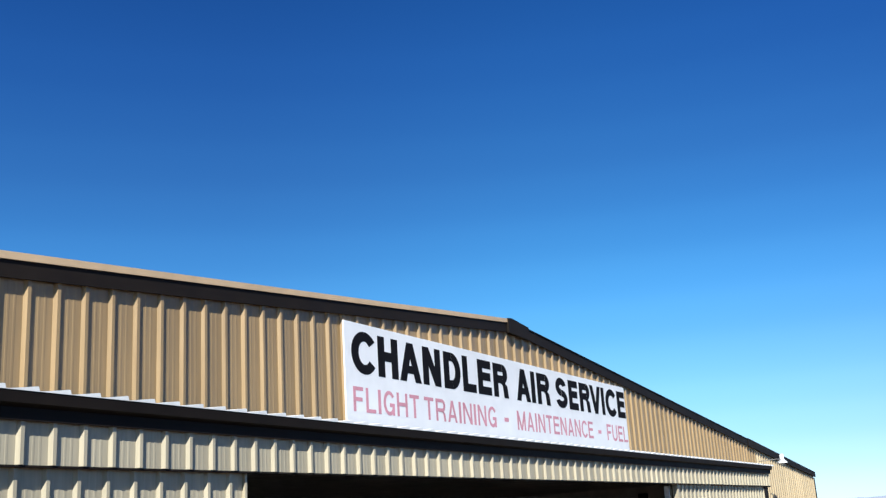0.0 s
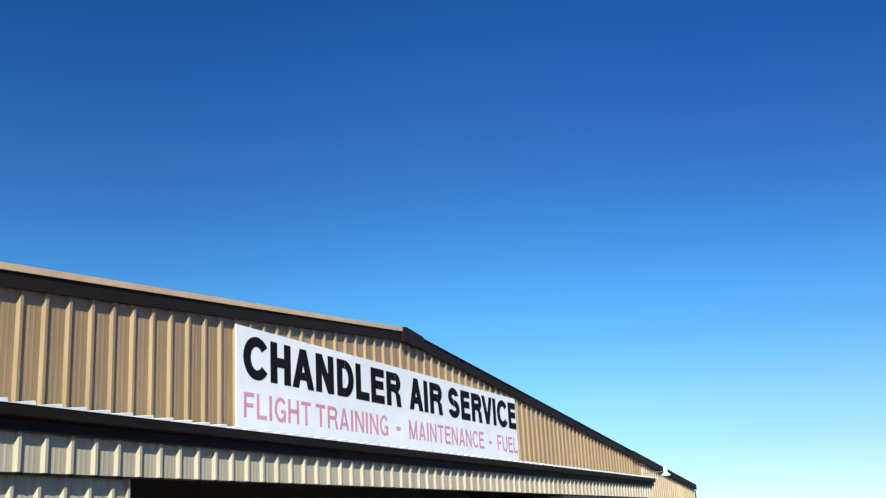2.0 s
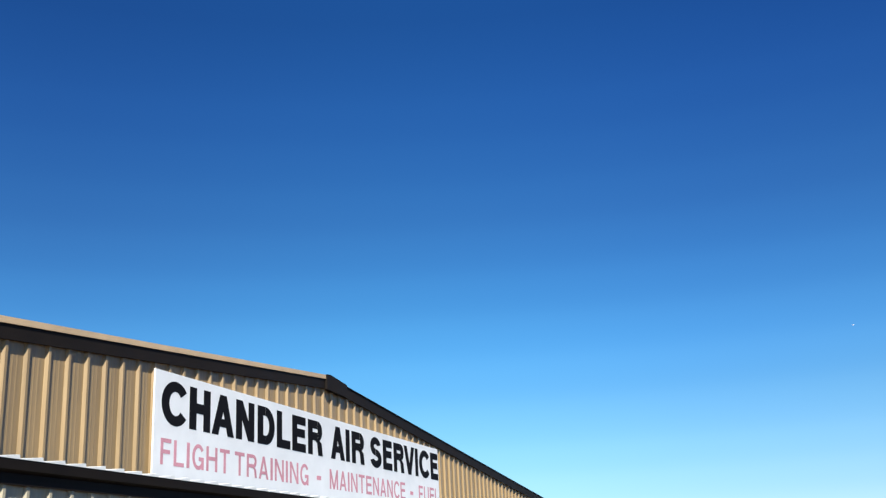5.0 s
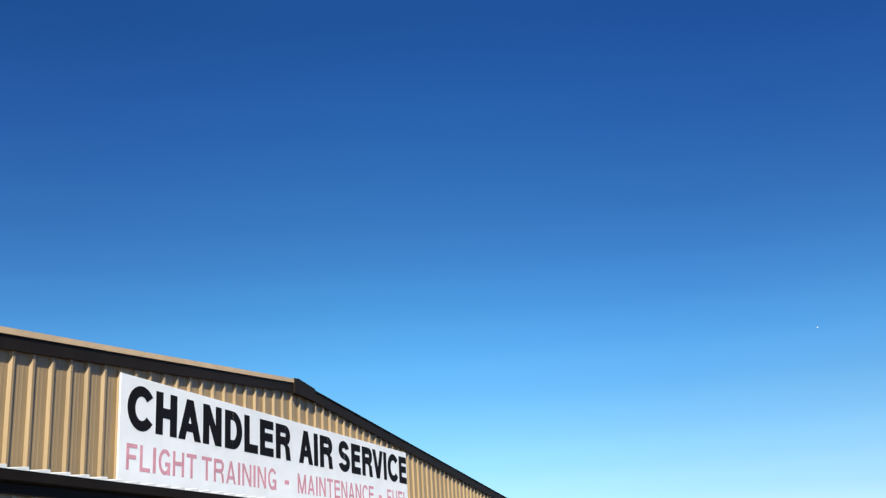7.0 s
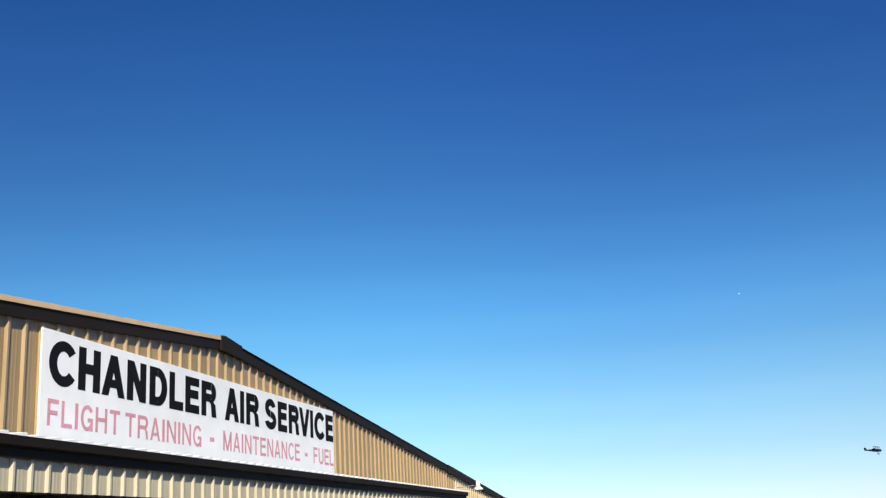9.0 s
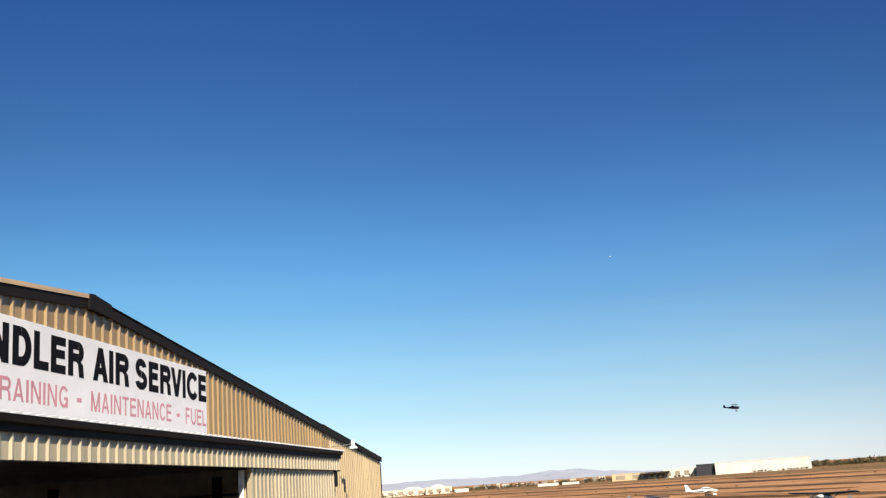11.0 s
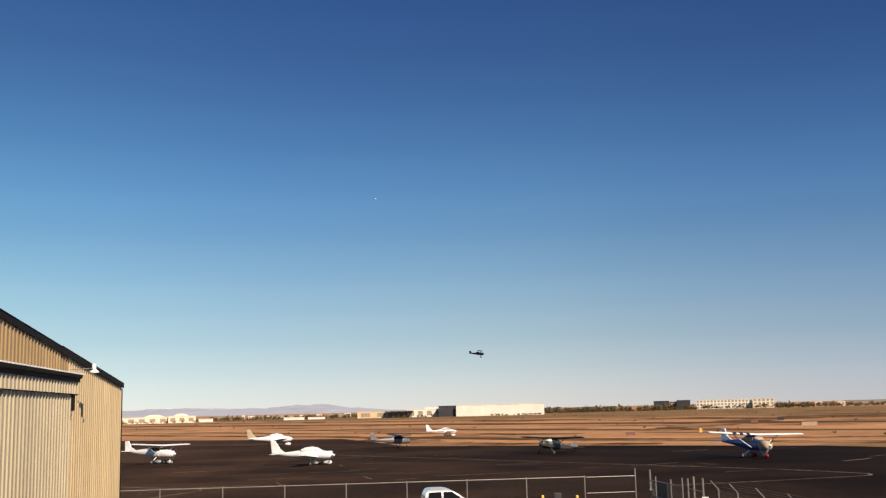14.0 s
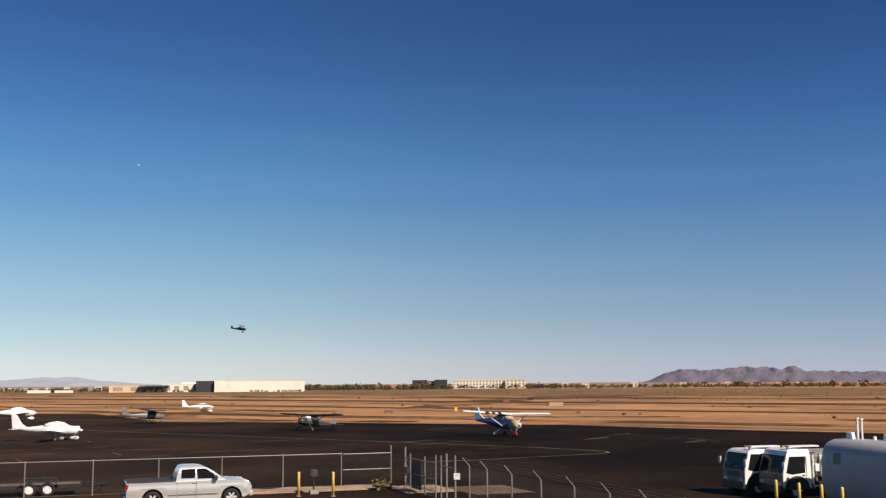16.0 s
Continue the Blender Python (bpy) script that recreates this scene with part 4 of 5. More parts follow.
def high_wing(name, x, y, heading, label, body=WHITE, wing_mat=None, trim=None, fairing=None, scale=1.0, tail_dragger=False, cover=None,
              nose=None, top_stripes=None, fin_mat=None, roll=0.0, group="parked aircraft on the apron"):
    """A strutted high-wing single-engined aircraft, nose along +x."""
    pitch = -9 if tail_dragger else 0        # a tail-dragger sits nose up
    p = thing(name, pose(x, y, -0.12 * scale if tail_dragger else 0.02, 0, 0, heading) @ pose(0, 0, 0, roll, pitch, 0) @ Matrix.Scale(scale, 4), label, "airplane", group)
    wm = wing_mat or body
    part("fuselage", fuselage([(2.15, 1.18, 0.24, 0.22), (2.0, 1.18, 0.42, 0.36), (1.2, 1.2, 0.50, 0.46), (0.7, 1.28, 0.54, 0.58), (-0.8, 1.34, 0.54, 0.62), (-1.7, 1.36, 0.40, 0.46), (-3.4, 1.42, 0.20, 0.24), (-5.0, 1.48, 0.06, 0.12)]), body, p, smooth=True)
    bm = fuselage([(1.0, 1.72, 0.3, 0.05), (0.5, 1.84, 0.48, 0.24), (-0.8, 1.88, 0.49, 0.22), (-1.6, 1.7, 0.34, 0.12)])
    part("cabin_roof", bm, body, p, smooth=True)
    bm = fuselage([(1.05, 1.70, 0.32, 0.08), (0.66, 1.78, 0.49, 0.22), (0.45, 1.80, 0.5, 0.25)])
    part("windshield", bm, cover or GLASS, p, "canvas windshield cover" if cover else "", True)
    for s in (-1, 1):
        for a, b in ((-0.25, 0.42), (-0.95, -0.33)):
            part("side_window", boxed(a, b, s * 0.50 - 0.04, s * 0.50 + 0.04, 1.55, 1.92, bevel=0.03), cover or GLASS, p)
        w = part("wing", wing(0.72, 2.12, 1.6, 1.15, 5.4, s, 0.03, 0.1, 0.17, 0.0), wm, p)
        if top_stripes and s < 0:
            for k in range(3):
                yy = 1.0 + k * 0.75
                bm = bmesh.new()
                loft(bm, [[Vector((0.75 - 0.02 * y + px, s * y, 2.115 + y * 0.03 + pz)) for px, pz in airfoil(1.62, 0.19)] for y in (yy, yy + 0.38)])
                part("wing_stripe", bm, top_stripes, w)
        part("wing_strut", tubed((0.25, s * 0.5, 0.95), (0.2, s * 2.6, 2.16), 0.045, 0.035), wm, p)
        part("tailplane", wing(-4.15, 1.5, 0.95, 0.65, 1.75, s, 0.0, 0.12, 0.07), body, p)
        landing_wheel(p, 0.9 if tail_dragger else -0.1, s * 1.2, 0.25, fairing, (0.7 if tail_dragger else 0.0, s * 0.45, 0.85), body)
    part("tail_fin", fin([(-3.7, 1.55), (-4.3, 2.1), (-4.7, 2.38), (-5.2, 2.25), (-5.3, 1.45)] if tail_dragger else [(-3.3, 1.55), (-4.2, 2.0), (-4.55, 2.72), (-5.15, 2.72), (-5.1, 1.45)], 0.06), fin_mat or body, p)
    if tail_dragger:
        part("tail_wheel", wheel_at(bmesh.new(), -4.7, 0, 1.0, 0.12, 0.09, 12), RUBBER, p)
        part("tail_leg", tubed((-4.7, 0, 1.0), (-4.4, 0, 1.4), 0.03), body, p)
    else:
        part("nose_wheel", wheel_at(bmesh.new(), 1.6, 0, 0.2, 0.2, 0.15, 14), RUBBER, p)
        part("nose_leg", tubed((1.6, 0, 0.2), (1.55, 0, 0.85), 0.04), body, p)
        if fairing:
            bm = bmesh.new()
            loft(bm, [oval(1.6 + dx, 0.25, w_, h_) for dx, w_, h_ in ((0.4, 0.02, 0.05), (0.28, 0.1, 0.16), (0.0, 0.12, 0.2), (-0.5, 0.03, 0.04))])
            part("wheel_fairing", bm, fairing, p, smooth=True)
    if trim:
        for s in (-1, 1):
            bm = bmesh.new()
            loft(bm, [[Vector((xx, s * (w + 0.012), z + dz)) for dz in (-h, h)] + [Vector((xx, s * (w - 0.03), z + dz)) for dz in (h, -h)] for xx, w, z, h in ((1.95, 0.44, 1.1, 0.12), (0.6, 0.545, 1.12, 0.18), (-1.0, 0.53, 1.25, 0.28), (-3.2, 0.23, 1.4, 0.2), (-4.8, 0.09, 1.46, 0.1))])
            part("stripe", bm, trim, p)
    if nose:
        bm = fuselage([(2.22, 1.18, 0.3, 0.28), (2.05, 1.18, 0.46, 0.40), (1.15, 1.22, 0.54, 0.50)])
        part("cowl_cover", bm, nose, p, "canvas engine cover", True)
    propeller(p, 2.15, 1.18, 0.95, 60, wm)
    return p


low_wing("light_airplane", 119.0, 0.1, -109, "white low-wing light airplane with covered windows on the apron", pane=WHITE, scale=1.02)
low_wing("light_airplane", 191, 6.4, -78, "cream low-wing airplane with a tan tail fin on the apron", pane=WHITE, fin_mat=COVER, scale=1.12)
low_wing("light_airplane", 225, -28.2, -76, "white low-wing airplane with a dark side stripe", trim=DGREY, scale=0.95)
high_wing("high_wing_airplane", 132.5, 18.7, -120, "white high-wing airplane with white wheel fairings beside the hangar", fairing=WHITE, scale=1.02, roll=-2.0)
high_wing("high_wing_airplane", 164.0, -13.0, -75, "grey high-wing airplane parked far out on the apron", GREY, DGREY, fairing=None, scale=0.88)
high_wing("high_wing_airplane", 129.0, -29.2, 126, "grey tail-dragger airplane with black wings on the apron", CAMO, DGREY, tail_dragger=True, nose=DGREY, fin_mat=GREY, cover=WHITE, trim=DGREY, scale=0.93)
high_wing("high_wing_airplane", 105.4, -45.4, -166, "blue and white high-wing airplane with red wheel fairings and covers", BLUE, WHITE, fin_mat=WHITE, fairing=RED, scale=1.1, cover=COVER, nose=COVER, top_stripes=NAVY, roll=-2.5)


def biplane(name, m, label):
    """A small dark biplane in flight."""
    p = thing(name, m, label, "biplane")
    part("fuselage", fuselage([(2.2, 0, 0.3, 0.32), (2.05, 0, 0.48, 0.5), (1.2, 0, 0.5, 0.55), (0, 0, 0.46, 0.55), (-1.5, 0.05, 0.3, 0.38), (-3.6, 0.12, 0.08, 0.14)]), NAVY, p, smooth=True)
    part("canopy", fuselage([(0.5, 0.5, 0.1, 0.05), (0.1, 0.6, 0.24, 0.22), (-0.6, 0.58, 0.22, 0.2), (-1.2, 0.42, 0.08, 0.05)]), GLASS, p, smooth=True)
    for s in (-1, 1):
        part("upper_wing", wing(1.35, 1.25, 1.25, 1.1, 3.9, s, 0.0, 0.3, 0.12), NAVY, p)
        part("lower_wing", wing(0.75, -0.35, 1.2, 1.05, 3.7, s, 0.03, 0.0, 0.12, 0.3), NAVY, p)
        for dx in (0.0, -0.75):
            part("wing_strut", tubed((0.55 + dx * 0.9, s * 2.7, -0.25), (0.95 + dx, s * 2.8, 1.25), 0.045), NAVY, p)
        part("cabane_strut", tubed((0.9, s * 0.35, 0.45), (0.95, s * 0.6, 1.25), 0.035), NAVY, p)
        part("tailplane", wing(-2.9, 0.15, 0.95, 0.6, 1.45, s, 0, 0.1, 0.07), NAVY, p)
        part("gear_leg", tubed((0.95, s * 0.35, -0.4), (1.15, s * 0.95, -1.2), 0.06, 0.05), NAVY, p)
        bm = bmesh.new()
        wheel_at(bm, 1.15, s * 0.97, -1.25, 0.27, 0.2, 14)
        part("wheel", bm, RUBBER, p)
    part("tail_fin", fin([(-2.8, 0.2), (-3.2, 0.95), (-3.55, 1.15), (-3.95, 0.95), (-3.9, 0.1)], 0.06), NAVY, p)
    bm = bmesh.new()
    wheel_at(bm, -3.7, 0, -0.12, 0.12, 0.09, 10)
    part("tail_wheel", bm, RUBBER, p)
    propeller(p, 2.2, 0, 0.95, 30, NAVY)
    return p


eye = Vector((0, 0, EYE))
biplane("biplane", Matrix.Translation(eye + at(-99.0, 430 * math.cos(radians(2.94)), 430 * math.sin(radians(2.94)))) @ pose(0, 0, 0, 0, 4, -112), "dark blue biplane flying low towards the runway")
far = thing("far_airplane", Matrix.Translation(eye + at(-93.5, 1300, 266)) @ pose(0, 0, 0, 30, 0, -100) @ Matrix.Scale(0.4, 4), "tiny white airplane far up in the sky", "airplane")
part("fuselage", fuselage([(2.4, 0, 0.3, 0.3), (1, 0, 0.55, 0.6), (-1, 0, 0.5, 0.5), (-4, 0.1, 0.1, 0.15)]), WHITE, far)
part("wing", loft(bmesh.new(), [[Vector((0.9, y, 0)), Vector((0.3, y, 0.12)), Vector((-0.6, y, 0)), Vector((0.3, y, -0.05))] for y in (-5, 5)]), WHITE, far)
part("tail_fin", fin([(-3, 0.1), (-3.6, 1.4), (-4.2, 1.4), (-4.1, 0.1)], 0.06), WHITE, far)


# ---- chain-link fences ----
def chain_link(L, h, pitch=0.075, r=0.0019):
    """Woven wire over a length L and height h in the xz plane, joined."""
    verts, faces = [], []
    def wire(a, b):
        k = len(verts)
        for p in (a, b):
            verts.extend([(p[0] - r, 0, p[1]), (p[0] + r * 0.5, r, p[1]), (p[0] + r * 0.5, -r, p[1])])
        faces.extend([(k, k + 1, k + 4, k + 3), (k + 1, k + 2, k + 5, k + 4), (k + 2, k, k + 3, k + 5)])
    n = int((L + h) / pitch)
    for i in range(n):
        c = i * pitch
        x0, x1 = max(0, c - h), min(L, c)
        if x1 > x0:
            wire((x0, c - x0), (x1, c - x1))
            wire((x0, h - (c - x0)), (x1, h - (c - x1)))
    me = bpy.data.meshes.new("wire_mesh")
    me.from_pydata(verts, [], faces)
    me.materials.append(WIRE)
    return me


def fence_run(p0, p1, posts, h, label, barbed=False, pitch=0.075, lean=(0, 0), top=True, extra=0.04):
    """Posts at given distances along the run, rails and wire; barbed: slanting arms with three wires."""
    p0, p1 = Vector((*p0, 0)), Vector((*p1, 0))
    L = (p1 - p0).length
    ang = math.degrees(math.atan2(p1.y - p0.y, p1.x - p0.x))
    f = thing("chain_link_fence", Matrix.Translation(p0) @ pose(0, 0, 0, 0, 0, ang), label, "fence", "airfield fences")
    for d in posts:
        q = part("post", tubed((d, 0, 0), (d, 0, h + extra), 0.036, seg=10), GALV, f)
        if barbed:
            part("barb_arm", tubed((d, 0, h + extra), (d + lean[0], lean[1], h + 0.42), 0.022, seg=6), GALV, q)
        else:
            part("post_cap", tubed((d, 0, h + extra), (d, 0, h + extra + 0.03), 0.04, 0.015, seg=10), GALV, q)
    if top:
        part("top_rail", tubed((0, 0, h), (L, 0, h), 0.024, seg=8), GALV, f)
    part("bottom_wire", tubed((0, 0, 0.06), (L, 0, 0.06), 0.008, seg=5), GALV, f)
    if barbed:
        for k in (0.35, 0.65, 0.95):
            part("barbed_wire", tubed((0, lean[1] * k, h + 0.04 + 0.38 * k), (L, lean[1] * k, h + 0.04 + 0.38 * k), 0.003, seg=4), GALV, f)
    ob = new("wire_mesh", chain_link(L, h, pitch, 0.0019 if pitch < 0.1 else 0.0012))
    ob.parent = f
    return f


fence_run((59.9, 22.6), (58.75, -15.2), [0.85 + i * 3.36 for i in range(11)] + [37.78], 1.83, "galvanised chain-link fence along the dark apron")
g = fence_run((58.74, -15.26), (58.7, -18.1), [2.84], 1.80, "chain-link gate panel with a middle rail", extra=0.40)
part("middle_rail", tubed((0, 0, 0.92), (2.8, 0, 0.92), 0.022, seg=8), GALV, g)
fence_run((45.51, -17.8), (24.0, -17.8), [0.0, 2.14, 4.83, 7.68, 10.52, 13.17, 15.7, 18.3, 20.9], 1.96, "chain-link fence with slanting barbed-wire arms", True, 0.11, (0.0, -0.34), top=False)

gate = thing("gate_frame", pose(0, 0, 0), "galvanised walk-through gate with tall posts and dark mesh panels", "gate")
for x, h, r in ((55.7, 2.30, 0.055), (54.8, 1.99, 0.04), (52.4, 1.98, 0.04), (50.7, 2.16, 0.04), (49.9, 2.19, 0.04), (49.1, 2.33, 0.05), (47.9, 2.32, 0.05)):
    part("post", tubed((x, -18, 0), (x, -18, h), r, seg=10), GALV, gate)
for z in (0.35, 0.95, 1.75):
    part("rail", tubed((55.7, -18, z), (50.7, -18, z), 0.022, seg=8), GALV, gate)
part("rail", tubed((49.9, -18, 1.7), (47.9, -18, 1.7), 0.022, seg=8), GALV, gate)
part("mesh_panel", boxed(53.0, 54.6, -18.03, -18.0, 0.2, 1.7), BLACKSTEEL, gate, "dark privacy mesh panel")
part("lock_box", boxed(55.3, 55.6, -18.1, -17.9, 0.95, 1.25), BLACKSTEEL, gate)
for z in (0.6, 1.2, 1.55):
    part("hinge", boxed(55.62, 55.78, -18.06, -17.94, z, z + 0.1), CHROME, gate)
ob = new("wire_mesh", chain_link(4.9, 1.7))
ob.parent = gate
ob.location = (50.7, -18, 0)
plate = thing("notice_plate", pose(47.80, -18.05, 1.33, 0, 0, -25) @ Matrix.Scale(0.68, 4), "small white notice plate on a gate post", "sign")
part("plate", boxed(-0.02, 0.0, -0.22, 0.22, -0.22, 0.22), FLASH, plate)
part("text_bar", boxed(-0.024, -0.0205, -0.14, 0.14, 0.06, 0.09), GALV, plate)

# ---- gravel verge, bollards, keypad post ----
def mound(name, x0, x1, y0, y1, h, label, seed, mat=GRAVEL):
    """A low uneven bed of gravel."""
    bm = bmesh.new()
    nx, ny = 14, 26
    rows = []
    for i in range(nx + 1):
        row = []
        for j in range(ny + 1):
            u, v = i / nx, j / ny
            e = min(u, 1 - u, v, 1 - v) * 5
            k = noise.noise(Vector((u * 4, v * 9, seed)))
            row.append(bm.verts.new((x0 + (x1 - x0) * u + 0.2 * k, y0 + (y1 - y0) * v + 0.2 * k, 0.021 + h * min(1, e) * (0.8 + 0.4 * k) - (0.02 if e == 0 else 0))))
        rows.append(row)
    for a, b in zip(rows, rows[1:]):
        for j in range(ny):
            bm.faces.new((a[j], a[j + 1], b[j + 1], b[j]))
    return tagged(part(name, bm, mat, smooth=True), label, "gravel", kind="structure")


mound("gravel_bed", 56.2, 58.6, -17.6, -6.5, 0.12, "tan gravel bed along the fence foot", 1)
mound("gravel_bed", 53.2, 57.6, -20.4, -17.3, 0.08, "tan gravel spread round the gate posts", 3)
clumps("shrub", [(56.0, -16.6, 0.26, 0.45, 90), (56.2, -17.1, 0.2, 0.32, 60)], LEAF, "dark dry shrub at the foot of the fence", "shrub", 9)
mound("gravel_bed", 51.2, 56.0, -23.9, -20.3, 0.05, "dusty brown hardstanding behind the gate", 2, PAD)


def bollard(x, y, h=1.25, r=0.072):
    b = thing("bollard", pose(x, y, 0.02), "yellow painted steel bollard standing on the pavement", "bollard", "yellow bollards")
    bm = bmesh.new()
    loft(bm, [[Vector((q * math.cos(2 * math.pi * i / 14), q * math.sin(2 * math.pi * i / 14), z)) for i in range(14)] for q, z in ((r, 0), (r, h - 0.06), (r * 0.85, h - 0.02), (r * 0.4, h))])
    part("pipe", bm, YELLOW, b, smooth=True)
    part("footing", tubed((0, 0, -0.02), (0, 0, 0.03), r * 1.8, seg=14), CONCRETE, b)
    return b


for x, y in ((54.3, -11.75), (53.6, -13.4), (40.8, -31.1), (39.2, -31.1), (38.2, -31.5), (36.9, -31.5)):
    bollard(x, y)
key = thing("keypad_post", pose(55.2, -12.75, 0.02), "dark keypad box on a dark post with a concrete foot", "keypad")
part("post", tubed((0, 0, 0), (0, 0, 0.95), 0.04), BLACKSTEEL, key)
part("keypad_box", boxed(-0.1, 0.1, -0.19, 0.19, 0.9, 1.26, bevel=0.015), DGREY, key)
part("foot", boxed(-0.2, 0.2, -0.22, 0.22, 0, 0.2, bevel=0.02), CONCRETE, key)

# ---- pickup truck ----
def road_wheel(parent, x, y, r, w, side, rim=ALLOY, spokes=6):
    bm = bmesh.new()
    wheel_at(bm, x, y, r, r, w, 24)
    t = part("tyre", bm, RUBBER, parent, smooth=True)
    bm = tubed((x, y + side * (w * 0.30), r), (x, y + side * (w * 0.40), r), r * 0.16, seg=12)
    if not spokes:
        tube(bm, (x, y + side * w * 0.22, r), (x, y + side * w * 0.33, r), r * 0.62, r * 0.56, 20)
    for k in range(spokes):
        a = 2 * math.pi * k / spokes
        c, s = math.cos(a), math.sin(a)
        tube(bm, (x + c * r * 0.1, y + side * w * 0.36, r + s * r * 0.1), (x + c * r * 0.62, y + side * w * 0.36, r + s * r * 0.62), r * 0.11, r * 0.15, 6)
    part("rim", bm, rim, t)
    part("rim_well", tubed((x, y + side * w * 0.1, r), (x, y + side * w * 0.2, r), r * 0.63, seg=20), BLACKSTEEL, t)


def sidewall(outline, y0, y1):
    """A plate between y0 and y1 with an outline in x and z."""
    bm = bmesh.new()
    loft(bm, [[Vector((x, y, z)) for x, z in outline] for y in (y0, y1)])
    return bm


def pickup(m, label):
    p = thing("pickup_truck", m, label, "pickup truck")
    arch = lambda cx, r: [(cx + r * math.cos(math.pi * k / 10), 0.42 + r * math.sin(math.pi * k / 10)) for k in range(11)]
    low = [(2.88, 0.55), (2.55, 0.38)] + arch(1.95, 0.50) + [(1.4, 0.36), (-1.15, 0.36)] + arch(-1.72, 0.50) + [(-2.3, 0.40), (-2.92, 0.52)]
    up = [(-2.92, 1.20), (-0.62, 1.22), (1.18, 1.24), (1.7, 1.25), (2.4, 1.205), (2.78, 1.12), (2.92, 0.88)]
    bm = bmesh.new()
    rows = []
    for y, k in ((-0.99, 0.985), (-0.94, 1.0), (0.94, 1.0), (0.99, 0.985)):
        rows.append([Vector((x, y, 0.8 + (z - 0.8) * k)) for x, z in low + up])
    loft(bm, rows)
    part("body", bm, SILVER, p)
    # cabin with slanting sides
    bm = bmesh.new()
    loft(bm, [[Vector((x, s * w, z)) for x, s in ((a, 1), (a, -1), (b, -1), (b, 1))] for z, w, a, b in (
        (1.21, 0.95, 1.74, -0.66), (1.38, 0.925, 1.48, -0.63), (1.60, 0.875, 1.14, -0.57), (1.80, 0.80, 0.80, -0.48), (1.88, 0.74, 0.60, -0.42), (1.925, 0.62, 0.30, -0.28))])
    part("cab", bm, SILVER, p)
    for s in (-1, 1):
        part("front_window", sidewall([(1.36, 1.27), (0.34, 1.27), (0.34, 1.79), (0.72, 1.79), (1.02, 1.60)], s * 0.84, s * 0.935), GLASS, p)
        part("rear_window", sidewall([(0.22, 1.27), (-0.44, 1.27), (-0.38, 1.77), (0.22, 1.79)], s * 0.84, s * 0.93), GLASS, p)
        for nm, x0, x1, zmin in (("bed_side", -2.88, -2.25, 0.40), ("bed_side", -2.25, -1.19, 0.935), ("bed_side", -1.19, -0.61, 0.40), ("door_skin", -0.60, 1.42, 0.40), ("fender", 1.42, 2.42, 0.935), ("fender", 2.46, 2.74, 0.50)):
            bm = bmesh.new()
            pr = [(0.953 + 0.058 * math.sin(math.pi * (z - 0.38) / 0.9), z) for z in [zmin + (1.195 - zmin) * k / 8 for k in range(9)]] + [(0.95, 1.235 if x1 < 2 else 1.205)]
            rows = [[bm.verts.new((x, s * yy, z if x < 2.6 else z * 0.97)) for yy, z in pr] for x in (x0, x1)]
            for k in range(len(pr) - 1):
                bm.faces.new((rows[0][k], rows[0][k + 1], rows[1][k + 1], rows[1][k]))
            part(nm, bm, SILVER, p, smooth=True)
        part("door_seam", boxed(0.27, 0.285, s * 1.0 - 0.02, s * 1.0 + 0.012, 0.45, 1.2), BLACKSTEEL, p)
        part("door_handle", boxed(0.08, 0.24, s * 1.0 - 0.015, s * 1.0 + 0.03, 1.10, 1.14), CHROME, p)
        part("side_moulding", boxed(-1.0, 1.3, s * 1.0 - 0.015, s * 1.0 + 0.022, 0.57, 0.63), CHROME, p)
        part("door_gap", boxed(-0.62, -0.60, s * 0.985 - 0.01, s * 0.985 + 0.012, 0.45, 1.22), BLACKSTEEL, p)
        part("mirror", boxed(1.08, 1.26, s * 1.0 if s > 0 else -1.2, 1.2 if s > 0 else s * 1.0, 1.24, 1.46, bevel=0.03), BLACKSTEEL, p)
        part("tail_lamp", boxed(-2.945, -2.82, s * 0.95 - 0.055, s * 0.95 + 0.05, 0.86, 1.15, bevel=0.02), TAIL, p)
        part("headlamp", boxed(2.64, 2.86, s * 0.82 - 0.15, s * 0.82 + 0.15, 0.86, 1.06, bevel=0.03), LAMPGLASS, p)
        for x in (1.95, -1.72):
            road_wheel(p, x, s * 0.86, 0.40, 0.27, s)
            part("wheel_well", tubed((x, s * 0.55, 0.44), (x, s * 0.70, 0.44), 0.49, seg=20), BLACKSTEEL, p)
    part("windshield", loft(bmesh.new(), [[Vector((x + 0.012, s * w, z + 0.012)) for s, w in ((1, w0), (-1, w0))] + [Vector((x - 0.04, -w0, z)), Vector((x - 0.04, w0, z))] for x, w0, z in ((1.67, 0.86, 1.26), (1.20, 0.80, 1.56), (0.84, 0.72, 1.78))]), GLASS, p)
    # body is solid here; a flat dark sheet paints the bed's inner shade
    part("bed_shade", boxed(-2.84, -0.70, -0.84, 0.84, 1.222, 1.235), BLACKSTEEL, p, "dark sheet painting the shade inside an open load bed")
    for s in (-1, 1):
        part("bed_rail", boxed(-2.9, -0.66, s * 0.92 - 0.05, s * 0.92 + 0.05, 1.2, 1.265, bevel=0.01), BLACKSTEEL, p)
    part("rear_bumper", boxed(-3.06, -2.88, -0.92, 0.92, 0.44, 0.62, bevel=0.03), DGREY, p)
    part("front_bumper", boxed(2.78, 2.98, -0.92, 0.92, 0.42, 0.66, bevel=0.05), SILVER, p)
    part("grille", boxed(2.84, 2.93, -0.58, 0.58, 0.72, 1.0, bevel=0.02), CHROME, p)
    return p


pickup(pose(52.6, -5.95, 0.02, 0, 0, -90), "silver extended-cab pickup truck on the pavement by the fence")

